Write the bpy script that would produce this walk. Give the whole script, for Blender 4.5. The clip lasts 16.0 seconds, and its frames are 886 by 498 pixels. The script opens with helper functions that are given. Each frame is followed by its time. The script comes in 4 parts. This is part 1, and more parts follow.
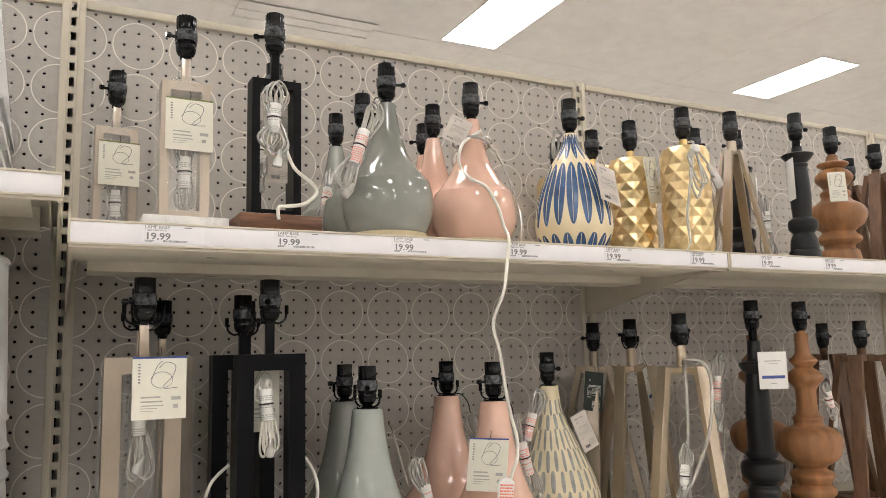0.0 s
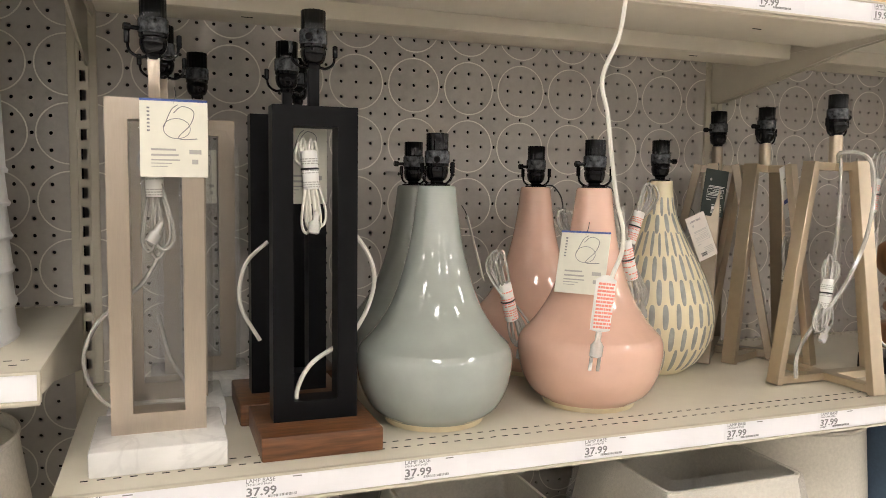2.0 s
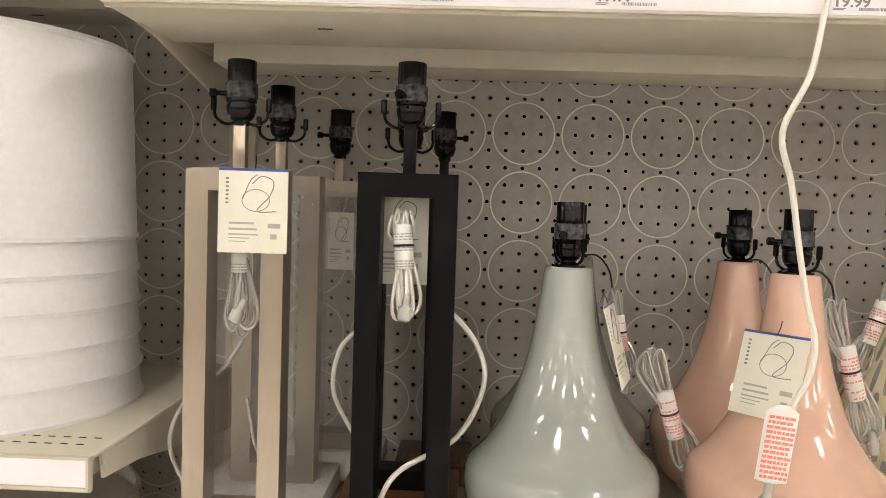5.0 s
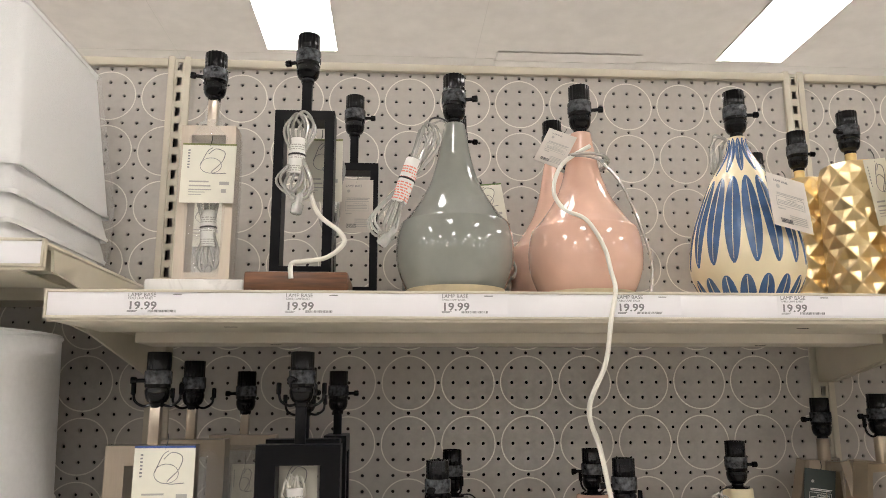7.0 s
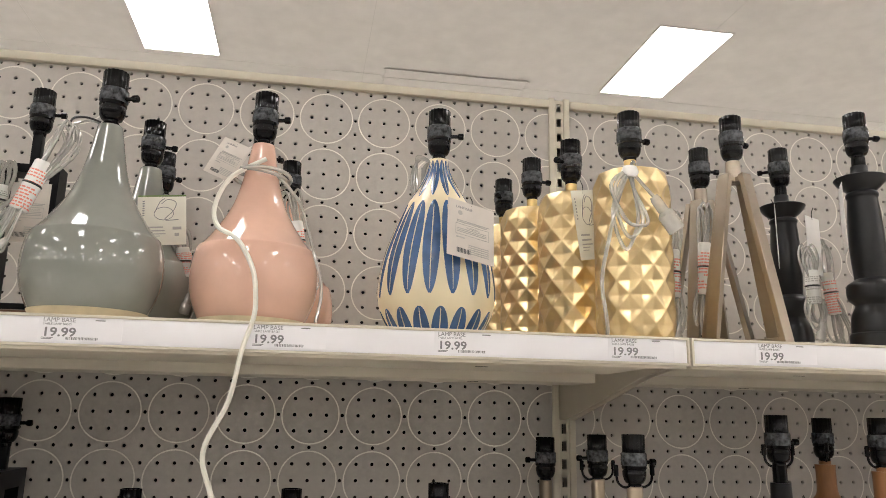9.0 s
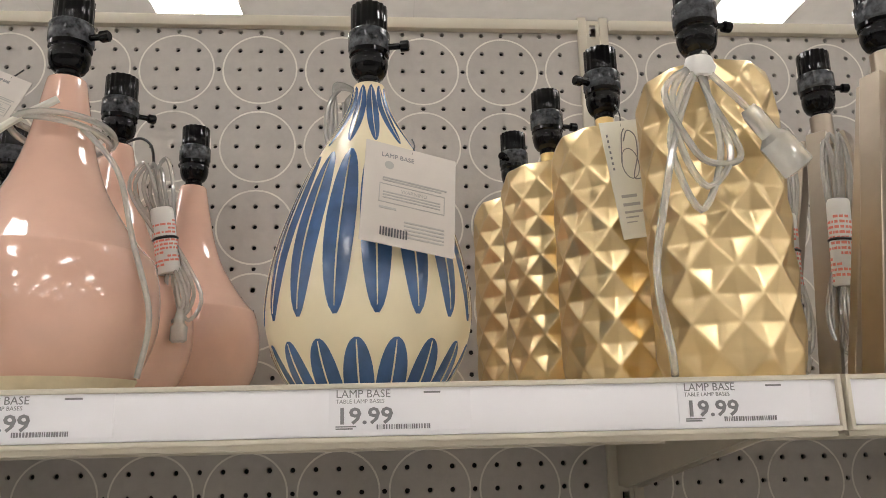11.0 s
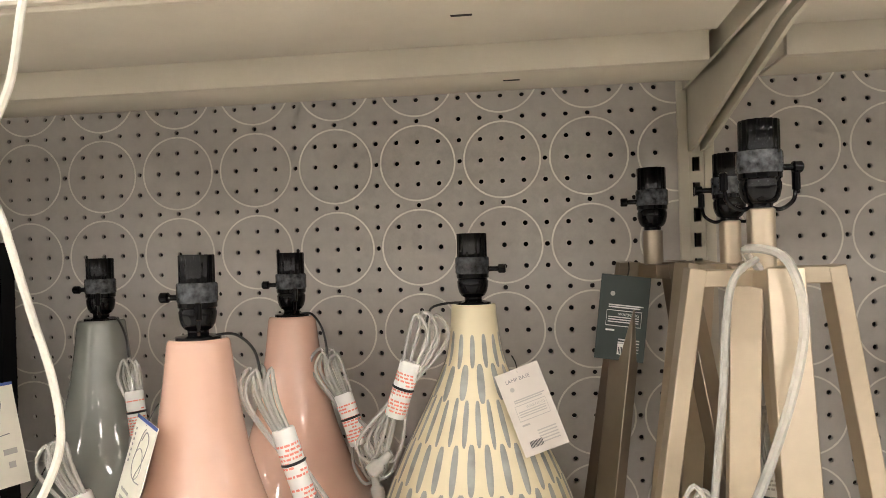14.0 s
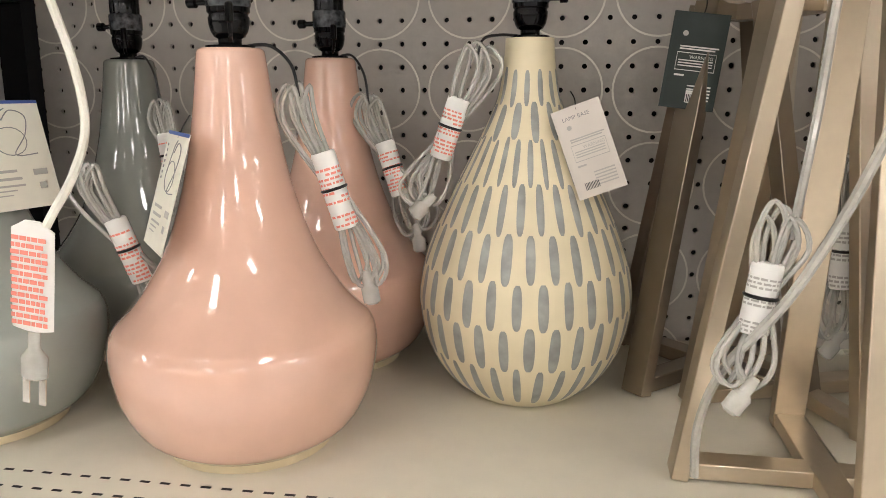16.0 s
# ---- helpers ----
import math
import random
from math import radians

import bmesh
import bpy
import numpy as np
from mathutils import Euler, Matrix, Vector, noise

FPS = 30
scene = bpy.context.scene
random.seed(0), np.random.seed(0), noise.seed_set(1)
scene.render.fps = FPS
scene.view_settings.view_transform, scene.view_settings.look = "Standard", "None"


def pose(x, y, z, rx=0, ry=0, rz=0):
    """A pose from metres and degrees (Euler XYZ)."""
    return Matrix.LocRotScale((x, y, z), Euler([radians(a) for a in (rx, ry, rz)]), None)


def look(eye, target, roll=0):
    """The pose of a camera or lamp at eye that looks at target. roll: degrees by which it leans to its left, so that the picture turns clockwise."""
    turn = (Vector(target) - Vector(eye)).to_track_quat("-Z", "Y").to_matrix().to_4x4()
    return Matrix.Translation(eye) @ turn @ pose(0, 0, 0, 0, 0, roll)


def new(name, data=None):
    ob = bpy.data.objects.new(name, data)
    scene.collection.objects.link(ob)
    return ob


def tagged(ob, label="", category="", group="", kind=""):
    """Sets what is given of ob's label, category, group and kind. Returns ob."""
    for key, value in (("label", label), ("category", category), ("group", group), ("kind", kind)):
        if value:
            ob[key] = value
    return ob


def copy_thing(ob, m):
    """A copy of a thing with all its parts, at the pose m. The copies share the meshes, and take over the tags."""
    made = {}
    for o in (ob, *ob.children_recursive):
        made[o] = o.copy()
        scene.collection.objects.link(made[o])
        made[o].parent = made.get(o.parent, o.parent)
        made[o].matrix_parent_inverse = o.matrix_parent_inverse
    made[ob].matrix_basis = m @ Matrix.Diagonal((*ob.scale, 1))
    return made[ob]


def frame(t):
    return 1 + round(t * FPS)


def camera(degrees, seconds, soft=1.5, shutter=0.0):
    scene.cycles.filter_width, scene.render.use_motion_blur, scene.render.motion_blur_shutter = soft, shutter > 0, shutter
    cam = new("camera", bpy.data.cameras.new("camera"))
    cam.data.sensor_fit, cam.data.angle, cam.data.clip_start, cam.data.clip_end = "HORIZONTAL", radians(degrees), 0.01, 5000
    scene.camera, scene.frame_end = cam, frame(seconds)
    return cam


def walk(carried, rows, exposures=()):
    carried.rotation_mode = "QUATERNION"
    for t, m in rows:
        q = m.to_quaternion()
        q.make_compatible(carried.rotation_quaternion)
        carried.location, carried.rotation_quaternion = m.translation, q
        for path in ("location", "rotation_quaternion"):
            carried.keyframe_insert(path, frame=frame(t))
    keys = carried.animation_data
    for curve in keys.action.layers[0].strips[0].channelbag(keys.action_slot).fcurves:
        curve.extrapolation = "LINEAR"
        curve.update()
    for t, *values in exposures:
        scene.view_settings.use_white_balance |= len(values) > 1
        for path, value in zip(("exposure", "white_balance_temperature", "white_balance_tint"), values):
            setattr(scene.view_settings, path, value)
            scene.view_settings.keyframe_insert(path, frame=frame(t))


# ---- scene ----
cam = camera(60.4, 16.0, soft=0.9)
PATH = [
    (0, (0.013, -1.568, 1.319), (0.91, 0.201, 1.581), -1.3),
    (0.5, (0.018, -1.573, 1.3), (0.918, 0.206, 1.463), -1.3),
    (1, (0.022, -1.56, 1.285), (0.892, 0.24, 1.334), -1.3),
    (1.5, (0.064, -1.472, 1.256), (0.861, 0.362, 1.197), -0.1),
    (2, (0.137, -1.323, 1.224), (0.821, 0.549, 1.057), 0.8),
    (2.5, (0.174, -1.233, 1.203), (0.684, 0.684, 0.952), -0.3),
    (3, (0.251, -1.138, 1.209), (0.439, 0.83, 0.91), -0.2),
    (3.2, (0.288, -1.106, 1.216), (0.355, 0.869, 0.91), 0.3),
    (5.3, (0.382, -1.228, 1.301), (0.315, 0.771, 1.297), 1.9),
    (5.5, (0.388, -1.265, 1.317), (0.365, 0.733, 1.392), 1.6),
    (6, (0.402, -1.336, 1.35), (0.453, 0.645, 1.621), 0.7),
    (6.5, (0.419, -1.365, 1.365), (0.509, 0.599, 1.733), 0.2),
    (7, (0.428, -1.378, 1.372), (0.556, 0.58, 1.762), -0.2),
    (7.5, (0.48, -1.375, 1.381), (0.676, 0.574, 1.784), -0.0),
    (8, (0.581, -1.361, 1.39), (0.876, 0.57, 1.817), 0.6),
    (8.5, (0.67, -1.341, 1.394), (1.037, 0.574, 1.84), 0.7),
    (9, (0.758, -1.327, 1.4), (1.103, 0.594, 1.836), 1.0),
    (9.2, (0.782, -1.308, 1.407), (1.107, 0.619, 1.832), 0.8),
    (11.3, (0.963, -0.888, 1.481), (1.086, 1.055, 1.935), -1.4),
    (11.5, (0.978, -0.876, 1.482), (1.087, 1.071, 1.929), -1.4),
    (12, (1.002, -0.868, 1.481), (1.081, 1.083, 1.912), -1.6),
    (12.5, (1.018, -0.898, 1.455), (1.03, 1.062, 1.856), -1.9),
    (13, (1.034, -0.946, 1.413), (0.944, 1.022, 1.756), -2.3),
    (13.5, (1.033, -0.958, 1.341), (0.841, 1.024, 1.526), -2.6),
    (14, (1.032, -0.944, 1.292), (0.78, 1.04, 1.295), -1.7),
    (14.5, (1.025, -0.921, 1.261), (0.755, 1.055, 1.112), -1.0),
    (15, (1.019, -0.906, 1.228), (0.727, 1.053, 0.956), -0.9),
    (15.5, (1.017, -0.894, 1.205), (0.691, 1.045, 0.838), -0.6),
    (16, (1.009, -0.901, 1.193), (0.673, 1.027, 0.778), -0.1),
]
EXPOSURES = (
    (0, -0.32, 6500, 10), (1.5, -0.13, 6550, 10), (2.5, 0.03, 6700, 10), (3, 0.0, 6750, 10), (5.5, 0.02, 6850, 10), (6, -0.22, 6600, 10), (6.5, -0.28, 6500, 10), (7.5, -0.33, 6480, 10),
    (9, -0.39, 6480, 10), (11.5, -0.65, 6380, 10), (12.5, -0.66, 6380, 10), (13, -0.48, 6550, 10), (13.5, -0.22, 6750, 10), (14, 0.28, 6650, 10), (14.5, 0.27, 6500, 10), (15.5, 0.10, 6450, 10), (16, 0.04, 6420, 10),
)
walk(cam, [(t, look(eye, target, roll)) for t, eye, target, roll in PATH], EXPOSURES)

# ---- light ----
world = bpy.data.worlds.new("world")
scene.world = world
world.use_nodes = True
world.node_tree.nodes["Background"].inputs[0].default_value = (0.9, 0.93, 1.0, 1)
world.node_tree.nodes["Background"].inputs[1].default_value = 0.05
TROFFER = 27.5

# ---- materials ----


def mat(name, color, rough=0.5, metal=0.0, grain=0.0, scale=40.0, bump=0.0, bump_scale=None, coat=0.0, trans=0.0, emit=0.0, stain=0.0, stretch=(1, 1, 1), alpha=1.0, vary=0.0, ior=1.5):
    """A procedural surface: colour varied by fine grain and by broad stains, with a bump of its own."""
    m = bpy.data.materials.new(name)
    m.use_nodes = True
    nt = m.node_tree
    b = nt.nodes["Principled BSDF"]
    b.inputs["Base Color"].default_value = (*color, 1)
    b.inputs["Roughness"].default_value = rough
    b.inputs["Metallic"].default_value = metal
    b.inputs["IOR"].default_value = ior
    b.inputs["Coat Weight"].default_value = coat
    b.inputs["Coat Roughness"].default_value = 0.04
    b.inputs["Transmission Weight"].default_value = trans
    b.inputs["Alpha"].default_value = alpha
    if emit:
        b.inputs["Emission Color"].default_value = (*color, 1)
        b.inputs["Emission Strength"].default_value = emit
    co = nt.nodes.new("ShaderNodeTexCoord")
    mp = nt.nodes.new("ShaderNodeMapping")
    mp.inputs["Scale"].default_value = stretch
    nt.links.new(co.outputs["Object"], mp.inputs["Vector"])
    src = None
    for amount, sc, detail in ((grain, scale, 6), (stain, 4.0, 3)):
        if not amount:
            continue
        n = nt.nodes.new("ShaderNodeTexNoise")
        n.inputs["Scale"].default_value = sc
        n.inputs["Detail"].default_value = detail
        nt.links.new(mp.outputs[0], n.inputs["Vector"])
        r = nt.nodes.new("ShaderNodeMapRange")
        r.inputs["From Min"].default_value, r.inputs["From Max"].default_value = 0.3, 0.7
        r.inputs["To Min"].default_value, r.inputs["To Max"].default_value = 1 - amount, 1 + amount * 0.4
        nt.links.new(n.outputs["Fac"], r.inputs["Value"])
        mx = nt.nodes.new("ShaderNodeMix")
        mx.data_type, mx.blend_type = "RGBA", "MULTIPLY"
        mx.inputs[0].default_value = 1
        if src is None:
            mx.inputs[6].default_value = (*color, 1)
        else:
            nt.links.new(src, mx.inputs[6])
        nt.links.new(r.outputs[0], mx.inputs[7])
        src = mx.outputs[2]
    if src is not None:
        nt.links.new(src, b.inputs["Base Color"])
    if bump:
        n = nt.nodes.new("ShaderNodeTexNoise")
        n.inputs["Scale"].default_value = bump_scale or scale
        n.inputs["Detail"].default_value = 4
        nt.links.new(mp.outputs[0], n.inputs["Vector"])
        bp = nt.nodes.new("ShaderNodeBump")
        bp.inputs["Strength"].default_value = bump
        bp.inputs["Distance"].default_value = 0.002
        nt.links.new(n.outputs["Fac"], bp.inputs["Height"])
        nt.links.new(bp.outputs[0], b.inputs["Normal"])
    return m


PEG = mat("pegboard", (0.515, 0.483, 0.445), 0.55, grain=0.06, scale=90, stain=0.08, bump=0.08, bump_scale=300)
# Near-black that paints the shade inside holes and slots.
HOLE_SHADOW = mat("hole_shadow", (0.02, 0.018, 0.016), 0.9)
RING = mat("printed_line", (0.80, 0.77, 0.70), 0.5, grain=0.1, scale=60)
CREAM = mat("cream_enamel", (0.62, 0.57, 0.465), 0.42, grain=0.04, scale=30, stain=0.06, bump=0.05, bump_scale=400)
DECK = mat("deck_enamel", (0.70, 0.655, 0.545), 0.38, grain=0.05, scale=25, stain=0.07, bump=0.04, bump_scale=300)
STRIP = mat("white_strip", (0.86, 0.85, 0.88), 0.32, grain=0.03, scale=20)
PAPER = mat("paper", (0.80, 0.79, 0.76), 0.7, grain=0.04, scale=60)
PAPER_CREAM = mat("cream_card", (0.78, 0.76, 0.66), 0.7, grain=0.04, scale=50)
PAPER_GREY = mat("grey_card", (0.62, 0.57, 0.52), 0.7, grain=0.04, scale=50)
CARD_DARK = mat("dark_green_card", (0.028, 0.04, 0.037), 0.6, grain=0.1, scale=60)
INK = mat("ink", (0.06, 0.06, 0.065), 0.6)
INK_GREY = mat("grey_ink", (0.22, 0.22, 0.23), 0.6)
INK_PALE = mat("pale_ink", (0.42, 0.41, 0.38), 0.6)
INK_WHITE = mat("white_ink", (0.7, 0.7, 0.68), 0.6)
INK_BLUE = mat("blue_ink", (0.05, 0.09, 0.30), 0.6)
INK_RED = mat("red_ink", (0.82, 0.27, 0.21), 0.6)
SOCKET = mat("phenolic", (0.002, 0.002, 0.0025), 0.05, bump=0.015, bump_scale=120, ior=1.32)
SOCKET_WORN = mat("scuffed_phenolic", (0.075, 0.080, 0.088), 0.10, grain=0.97, scale=150, bump=0.25, bump_scale=260, ior=1.35)
TIE = mat("black_tie", (0.01, 0.01, 0.01), 0.4)
BRASS = mat("brass", (0.75, 0.55, 0.24), 0.28, metal=1.0, grain=0.1, scale=80)
STEEL = mat("steel", (0.6, 0.58, 0.55), 0.25, metal=1.0, grain=0.1, scale=80)
CORD = mat("clear_cord", (0.86, 0.85, 0.80), 0.06, trans=0.62, coat=0.5, grain=0.10, scale=160, ior=1.5)
CORD_WHITE = mat("white_cord", (0.80, 0.78, 0.70), 0.3, coat=0.2, grain=0.06, scale=90)
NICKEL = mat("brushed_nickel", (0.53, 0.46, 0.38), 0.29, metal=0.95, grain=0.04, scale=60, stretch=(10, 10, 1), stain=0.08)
CHAMPAGNE = mat("champagne_metal", (0.66, 0.565, 0.435), 0.33, metal=0.9, grain=0.04, scale=90, stain=0.10, bump=0.02, bump_scale=200)
SATIN = mat("satin_nickel", (0.47, 0.405, 0.325), 0.33, metal=0.94, grain=0.04, scale=90, stain=0.12)
# Nickel darkened for lamps at the back: their shade is put into the colour.
NICKEL_SHADED = mat("shaded_nickel", (0.38, 0.325, 0.26), 0.34, metal=0.94, grain=0.04, scale=90, stain=0.12, bump=0.02, bump_scale=200)
BLACKMET = mat("black_paint", (0.005, 0.005, 0.006), 0.36, grain=0.15, scale=60, bump=0.04, bump_scale=500, ior=1.22)
BLACKWOOD = mat("black_lacquer", (0.008, 0.0085, 0.010), 0.28, grain=0.2, scale=40, bump=0.06, bump_scale=90, ior=1.42)
MARBLE = mat("white_marble", (0.82, 0.81, 0.79), 0.25, grain=0.14, scale=13, stain=0.12)
WALNUT = mat("walnut", (0.17, 0.070, 0.028), 0.36, grain=0.5, scale=9, stretch=(2, 22, 22), bump=0.1, bump_scale=30, stain=0.15)
OAK = mat("turned_wood", (0.36, 0.165, 0.065), 0.42, grain=0.38, scale=7, stretch=(7, 7, 1.4), bump=0.08, bump_scale=40, stain=0.2)
BROWNWOOD = mat("brown_wood", (0.16, 0.085, 0.045), 0.5, grain=0.4, scale=12, stretch=(9, 9, 1), bump=0.15, bump_scale=40)
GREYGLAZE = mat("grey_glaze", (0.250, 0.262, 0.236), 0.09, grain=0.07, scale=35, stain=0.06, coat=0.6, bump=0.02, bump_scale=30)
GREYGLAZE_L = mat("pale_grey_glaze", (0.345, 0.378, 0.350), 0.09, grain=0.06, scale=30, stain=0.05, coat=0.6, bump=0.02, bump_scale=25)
PINKGLAZE = mat("pink_glaze", (0.74, 0.47, 0.365), 0.09, grain=0.05, scale=35, stain=0.05, coat=0.6, bump=0.02, bump_scale=25)
BISQUE = mat("bare_clay", (0.72, 0.62, 0.42), 0.7, grain=0.12, scale=60, bump=0.1, bump_scale=200)
CREAMGLAZE = mat("cream_glaze", (0.78, 0.69, 0.48), 0.34, grain=0.07, scale=30, stain=0.07, bump=0.05, bump_scale=90)
BLUEGLAZE = mat("blue_glaze", (0.050, 0.115, 0.255), 0.26, grain=0.3, scale=60, bump=0.1, bump_scale=150, coat=0.2)
SLATEGLAZE = mat("slate_dash", (0.34, 0.345, 0.32), 0.4, grain=0.3, scale=60)
GOLD = mat("gold_leaf", (0.86, 0.67, 0.37), 0.30, metal=1.0, grain=0.12, scale=24, stain=0.14, bump=0.14, bump_scale=70)
SHADE_W = mat("white_shade_fabric", (0.80, 0.80, 0.80), 0.6, grain=0.04, scale=120, bump=0.15, bump_scale=500)
SHADE_C = mat("linen_shade_fabric", (0.66, 0.62, 0.54), 0.8, grain=0.1, scale=200, bump=0.2, bump_scale=500)
SHADE_G = mat("grey_shade_fabric", (0.30, 0.30, 0.29), 0.8, grain=0.1, scale=200, bump=0.2, bump_scale=500)
SHADE_B = mat("blue_shade_fabric", (0.065, 0.105, 0.165), 0.75, grain=0.15, scale=200, bump=0.2, bump_scale=500)
WRAP = mat("clear_wrap", (0.95, 0.95, 0.95), 0.08, alpha=0.13, bump=0.9, bump_scale=26)
CEIL = mat("ceiling_paint", (0.64, 0.61, 0.575), 0.85, grain=0.03, scale=8, stain=0.05)
CEIL_GAP = mat("ceiling_joint", (0.56, 0.535, 0.50), 0.8)
FLOORM = mat("vinyl_floor", (0.72, 0.695, 0.655), 0.25, grain=0.12, scale=12, stain=0.08)
WALLM = mat("store_wall", (0.66, 0.63, 0.59), 0.8, grain=0.05, scale=6, stain=0.08)
REDM = mat("red_sign", (0.62, 0.02, 0.03), 0.45, grain=0.05, scale=20)
LIGHTM = mat("light_diffuser", (1.0, 0.962, 0.93), 0.5, emit=TROFFER)


def veined(m, color, tint):
    """Adds soft wandering veins to a stone."""
    nt = m.node_tree
    b = nt.nodes["Principled BSDF"]
    base = b.inputs["Base Color"].links[0].from_socket
    co = nt.nodes.new("ShaderNodeTexCoord")
    n = nt.nodes.new("ShaderNodeTexNoise")
    n.inputs["Scale"].default_value, n.inputs["Detail"].default_value, n.inputs["Distortion"].default_value = 9.0, 5.0, 1.6
    nt.links.new(co.outputs["Object"], n.inputs["Vector"])
    ramp = nt.nodes.new("ShaderNodeValToRGB")
    ramp.color_ramp.elements[0].position, ramp.color_ramp.elements[0].color = 0.47, (0, 0, 0, 1)
    ramp.color_ramp.elements[1].position, ramp.color_ramp.elements[1].color = 0.56, (0, 0, 0, 1)
    peak = ramp.color_ramp.elements.new(0.515)
    peak.color = (tint, tint, tint, 1)
    nt.links.new(n.outputs["Fac"], ramp.inputs[0])
    mx = nt.nodes.new("ShaderNodeMix")
    mx.data_type = "RGBA"
    mx.inputs[7].default_value = (*color, 1)
    nt.links.new(ramp.outputs[0], mx.inputs[0])
    nt.links.new(base, mx.inputs[6])
    nt.links.new(mx.outputs[2], b.inputs["Base Color"])


veined(MARBLE, (0.50, 0.49, 0.48), 0.28)

# ---- mesh helpers ----


def mesh_of(bm, smooth=True):
    bmesh.ops.recalc_face_normals(bm, faces=bm.faces)
    me = bpy.data.meshes.new("mesh")
    bm.to_mesh(me)
    bm.free()
    if smooth:
        me.polygons.foreach_set("use_smooth", [True] * len(me.polygons))
        me.set_sharp_from_angle(angle=radians(38))
    return me


def part(name, bm, material, parent=None, label="", smooth=True):
    """Links a bmesh (or a mesh) as one object under a thing or a part."""
    me = bm if isinstance(bm, bpy.types.Mesh) else mesh_of(bm, smooth)
    if not me.materials:
        me.materials.append(material)
    ob = new(name, me)
    ob.parent = parent
    if label:
        ob["label"] = label
    return ob


def thing(name, m, label, category, group=""):
    ob = new(name)
    ob.empty_display_size = 0.05
    ob.matrix_basis = m
    return tagged(ob, label, category, group)


def box(x0, x1, y0, y1, z0, z1, bevel=0.0, bm=None):
    own = bm or bmesh.new()
    r = bmesh.ops.create_cube(own, size=1.0, matrix=Matrix.LocRotScale(((x0 + x1) / 2, (y0 + y1) / 2, (z0 + z1) / 2), None, (x1 - x0, y1 - y0, z1 - z0)))
    if bevel:
        edges = list({e for v in r["verts"] for e in v.link_edges})
        bmesh.ops.bevel(own, geom=edges, offset=bevel, segments=2, affect="EDGES", profile=0.5)
    return own


def lathe(profile, seg=48, bm=None, caps=True, matrix=None):
    """A turned body from (radius, height) pairs, bottom first."""
    own = bm or bmesh.new()
    m = matrix or Matrix()
    rings = []
    for r, z in profile:
        rings.append([own.verts.new(m @ Vector((r * math.cos(2 * math.pi * i / seg), r * math.sin(2 * math.pi * i / seg), z))) for i in range(seg)])
    for a, b in zip(rings, rings[1:]):
        for i in range(seg):
            own.faces.new((a[i], a[(i + 1) % seg], b[(i + 1) % seg], b[i]))
    if caps:
        own.faces.new(rings[0][::-1])
        own.faces.new(rings[-1])
    return own


def smooth_profile(points, steps=6):
    """The same outline with a soft curve through its points."""
    p = [Vector(q) for q in points]
    out = []
    for i in range(len(p) - 1):
        a, b, c, d = p[max(i - 1, 0)], p[i], p[i + 1], p[min(i + 2, len(p) - 1)]
        for k in range(steps):
            t = k / steps
            out.append(0.5 * ((2 * b) + (c - a) * t + (2 * a - 5 * b + 4 * c - d) * t * t + (3 * b - a - 3 * c + d) * t ** 3))
    out.append(p[-1])
    return out


def tube(points, r, seg=8, bm=None, steps=6, flat=1.0, closed=False):
    """A round cord along a soft curve through the points."""
    own = bm or bmesh.new()
    path = smooth_profile([Vector(q) for q in points], steps) if steps > 1 else [Vector(q) for q in points]
    rings, up = [], None
    for i, p in enumerate(path):
        d = (path[min(i + 1, len(path) - 1)] - path[max(i - 1, 0)]).normalized()
        if up is None:
            up = d.orthogonal().normalized()
        up = (up - d * up.dot(d)).normalized()
        side = d.cross(up)
        rings.append([own.verts.new(p + (up * math.cos(2 * math.pi * k / seg) * flat + side * math.sin(2 * math.pi * k / seg)) * r) for k in range(seg)])
    for a, b in zip(rings, rings[1:]):
        for k in range(seg):
            own.faces.new((a[k], a[(k + 1) % seg], b[(k + 1) % seg], b[k]))
    own.faces.new(rings[0][::-1])
    own.faces.new(rings[-1])
    return own


def bar(a, b, w, d, face=None, bevel=0.0012, bm=None):
    """A straight bar of rectangular section from a to b; face: the way its width looks."""
    own = bm or bmesh.new()
    a, b = Vector(a), Vector(b)
    ax = (b - a).normalized()
    f = Vector(face) if face else (Vector((0, -1, 0)) if abs(ax.y) < 0.9 else Vector((0, 0, 1)))
    f = (f - ax * f.dot(ax)).normalized()
    s = ax.cross(f)
    m = Matrix((s, f, ax)).transposed().to_4x4()
    m.translation = (a + b) / 2
    r = bmesh.ops.create_cube(own, size=1.0, matrix=m @ Matrix.Diagonal((w, d, (b - a).length, 1)))
    if bevel:
        bmesh.ops.bevel(own, geom=list({e for v in r["verts"] for e in v.link_edges}), offset=bevel, segments=1, affect="EDGES")
    return own


TEXTS = {}


def text_mesh(body, size, material):
    key = (body, size, material.name)
    if key not in TEXTS:
        cu = bpy.data.curves.new("text", "FONT")
        cu.body, cu.size = body, size
        cu.resolution_u = 2
        cu.offset = size * (0.022 if body[0].isdigit() else 0.0)
        cu.extrude = 0.0001
        ob = bpy.data.objects.new("text", cu)
        me = bpy.data.meshes.new_from_object(ob)
        bpy.data.objects.remove(ob)
        me.materials.clear()
        me.materials.append(material)
        TEXTS[key] = me
    return TEXTS[key]


FLAT = Matrix.Rotation(radians(90), 4, "X")


def write(name, body, size, x, y, z, parent, material=INK_GREY, m=None):
    ob = part(name, text_mesh(body, size, material), material, parent)
    ob.matrix_basis = (m or Matrix()) @ Matrix.Translation((x, y, z)) @ FLAT
    return ob


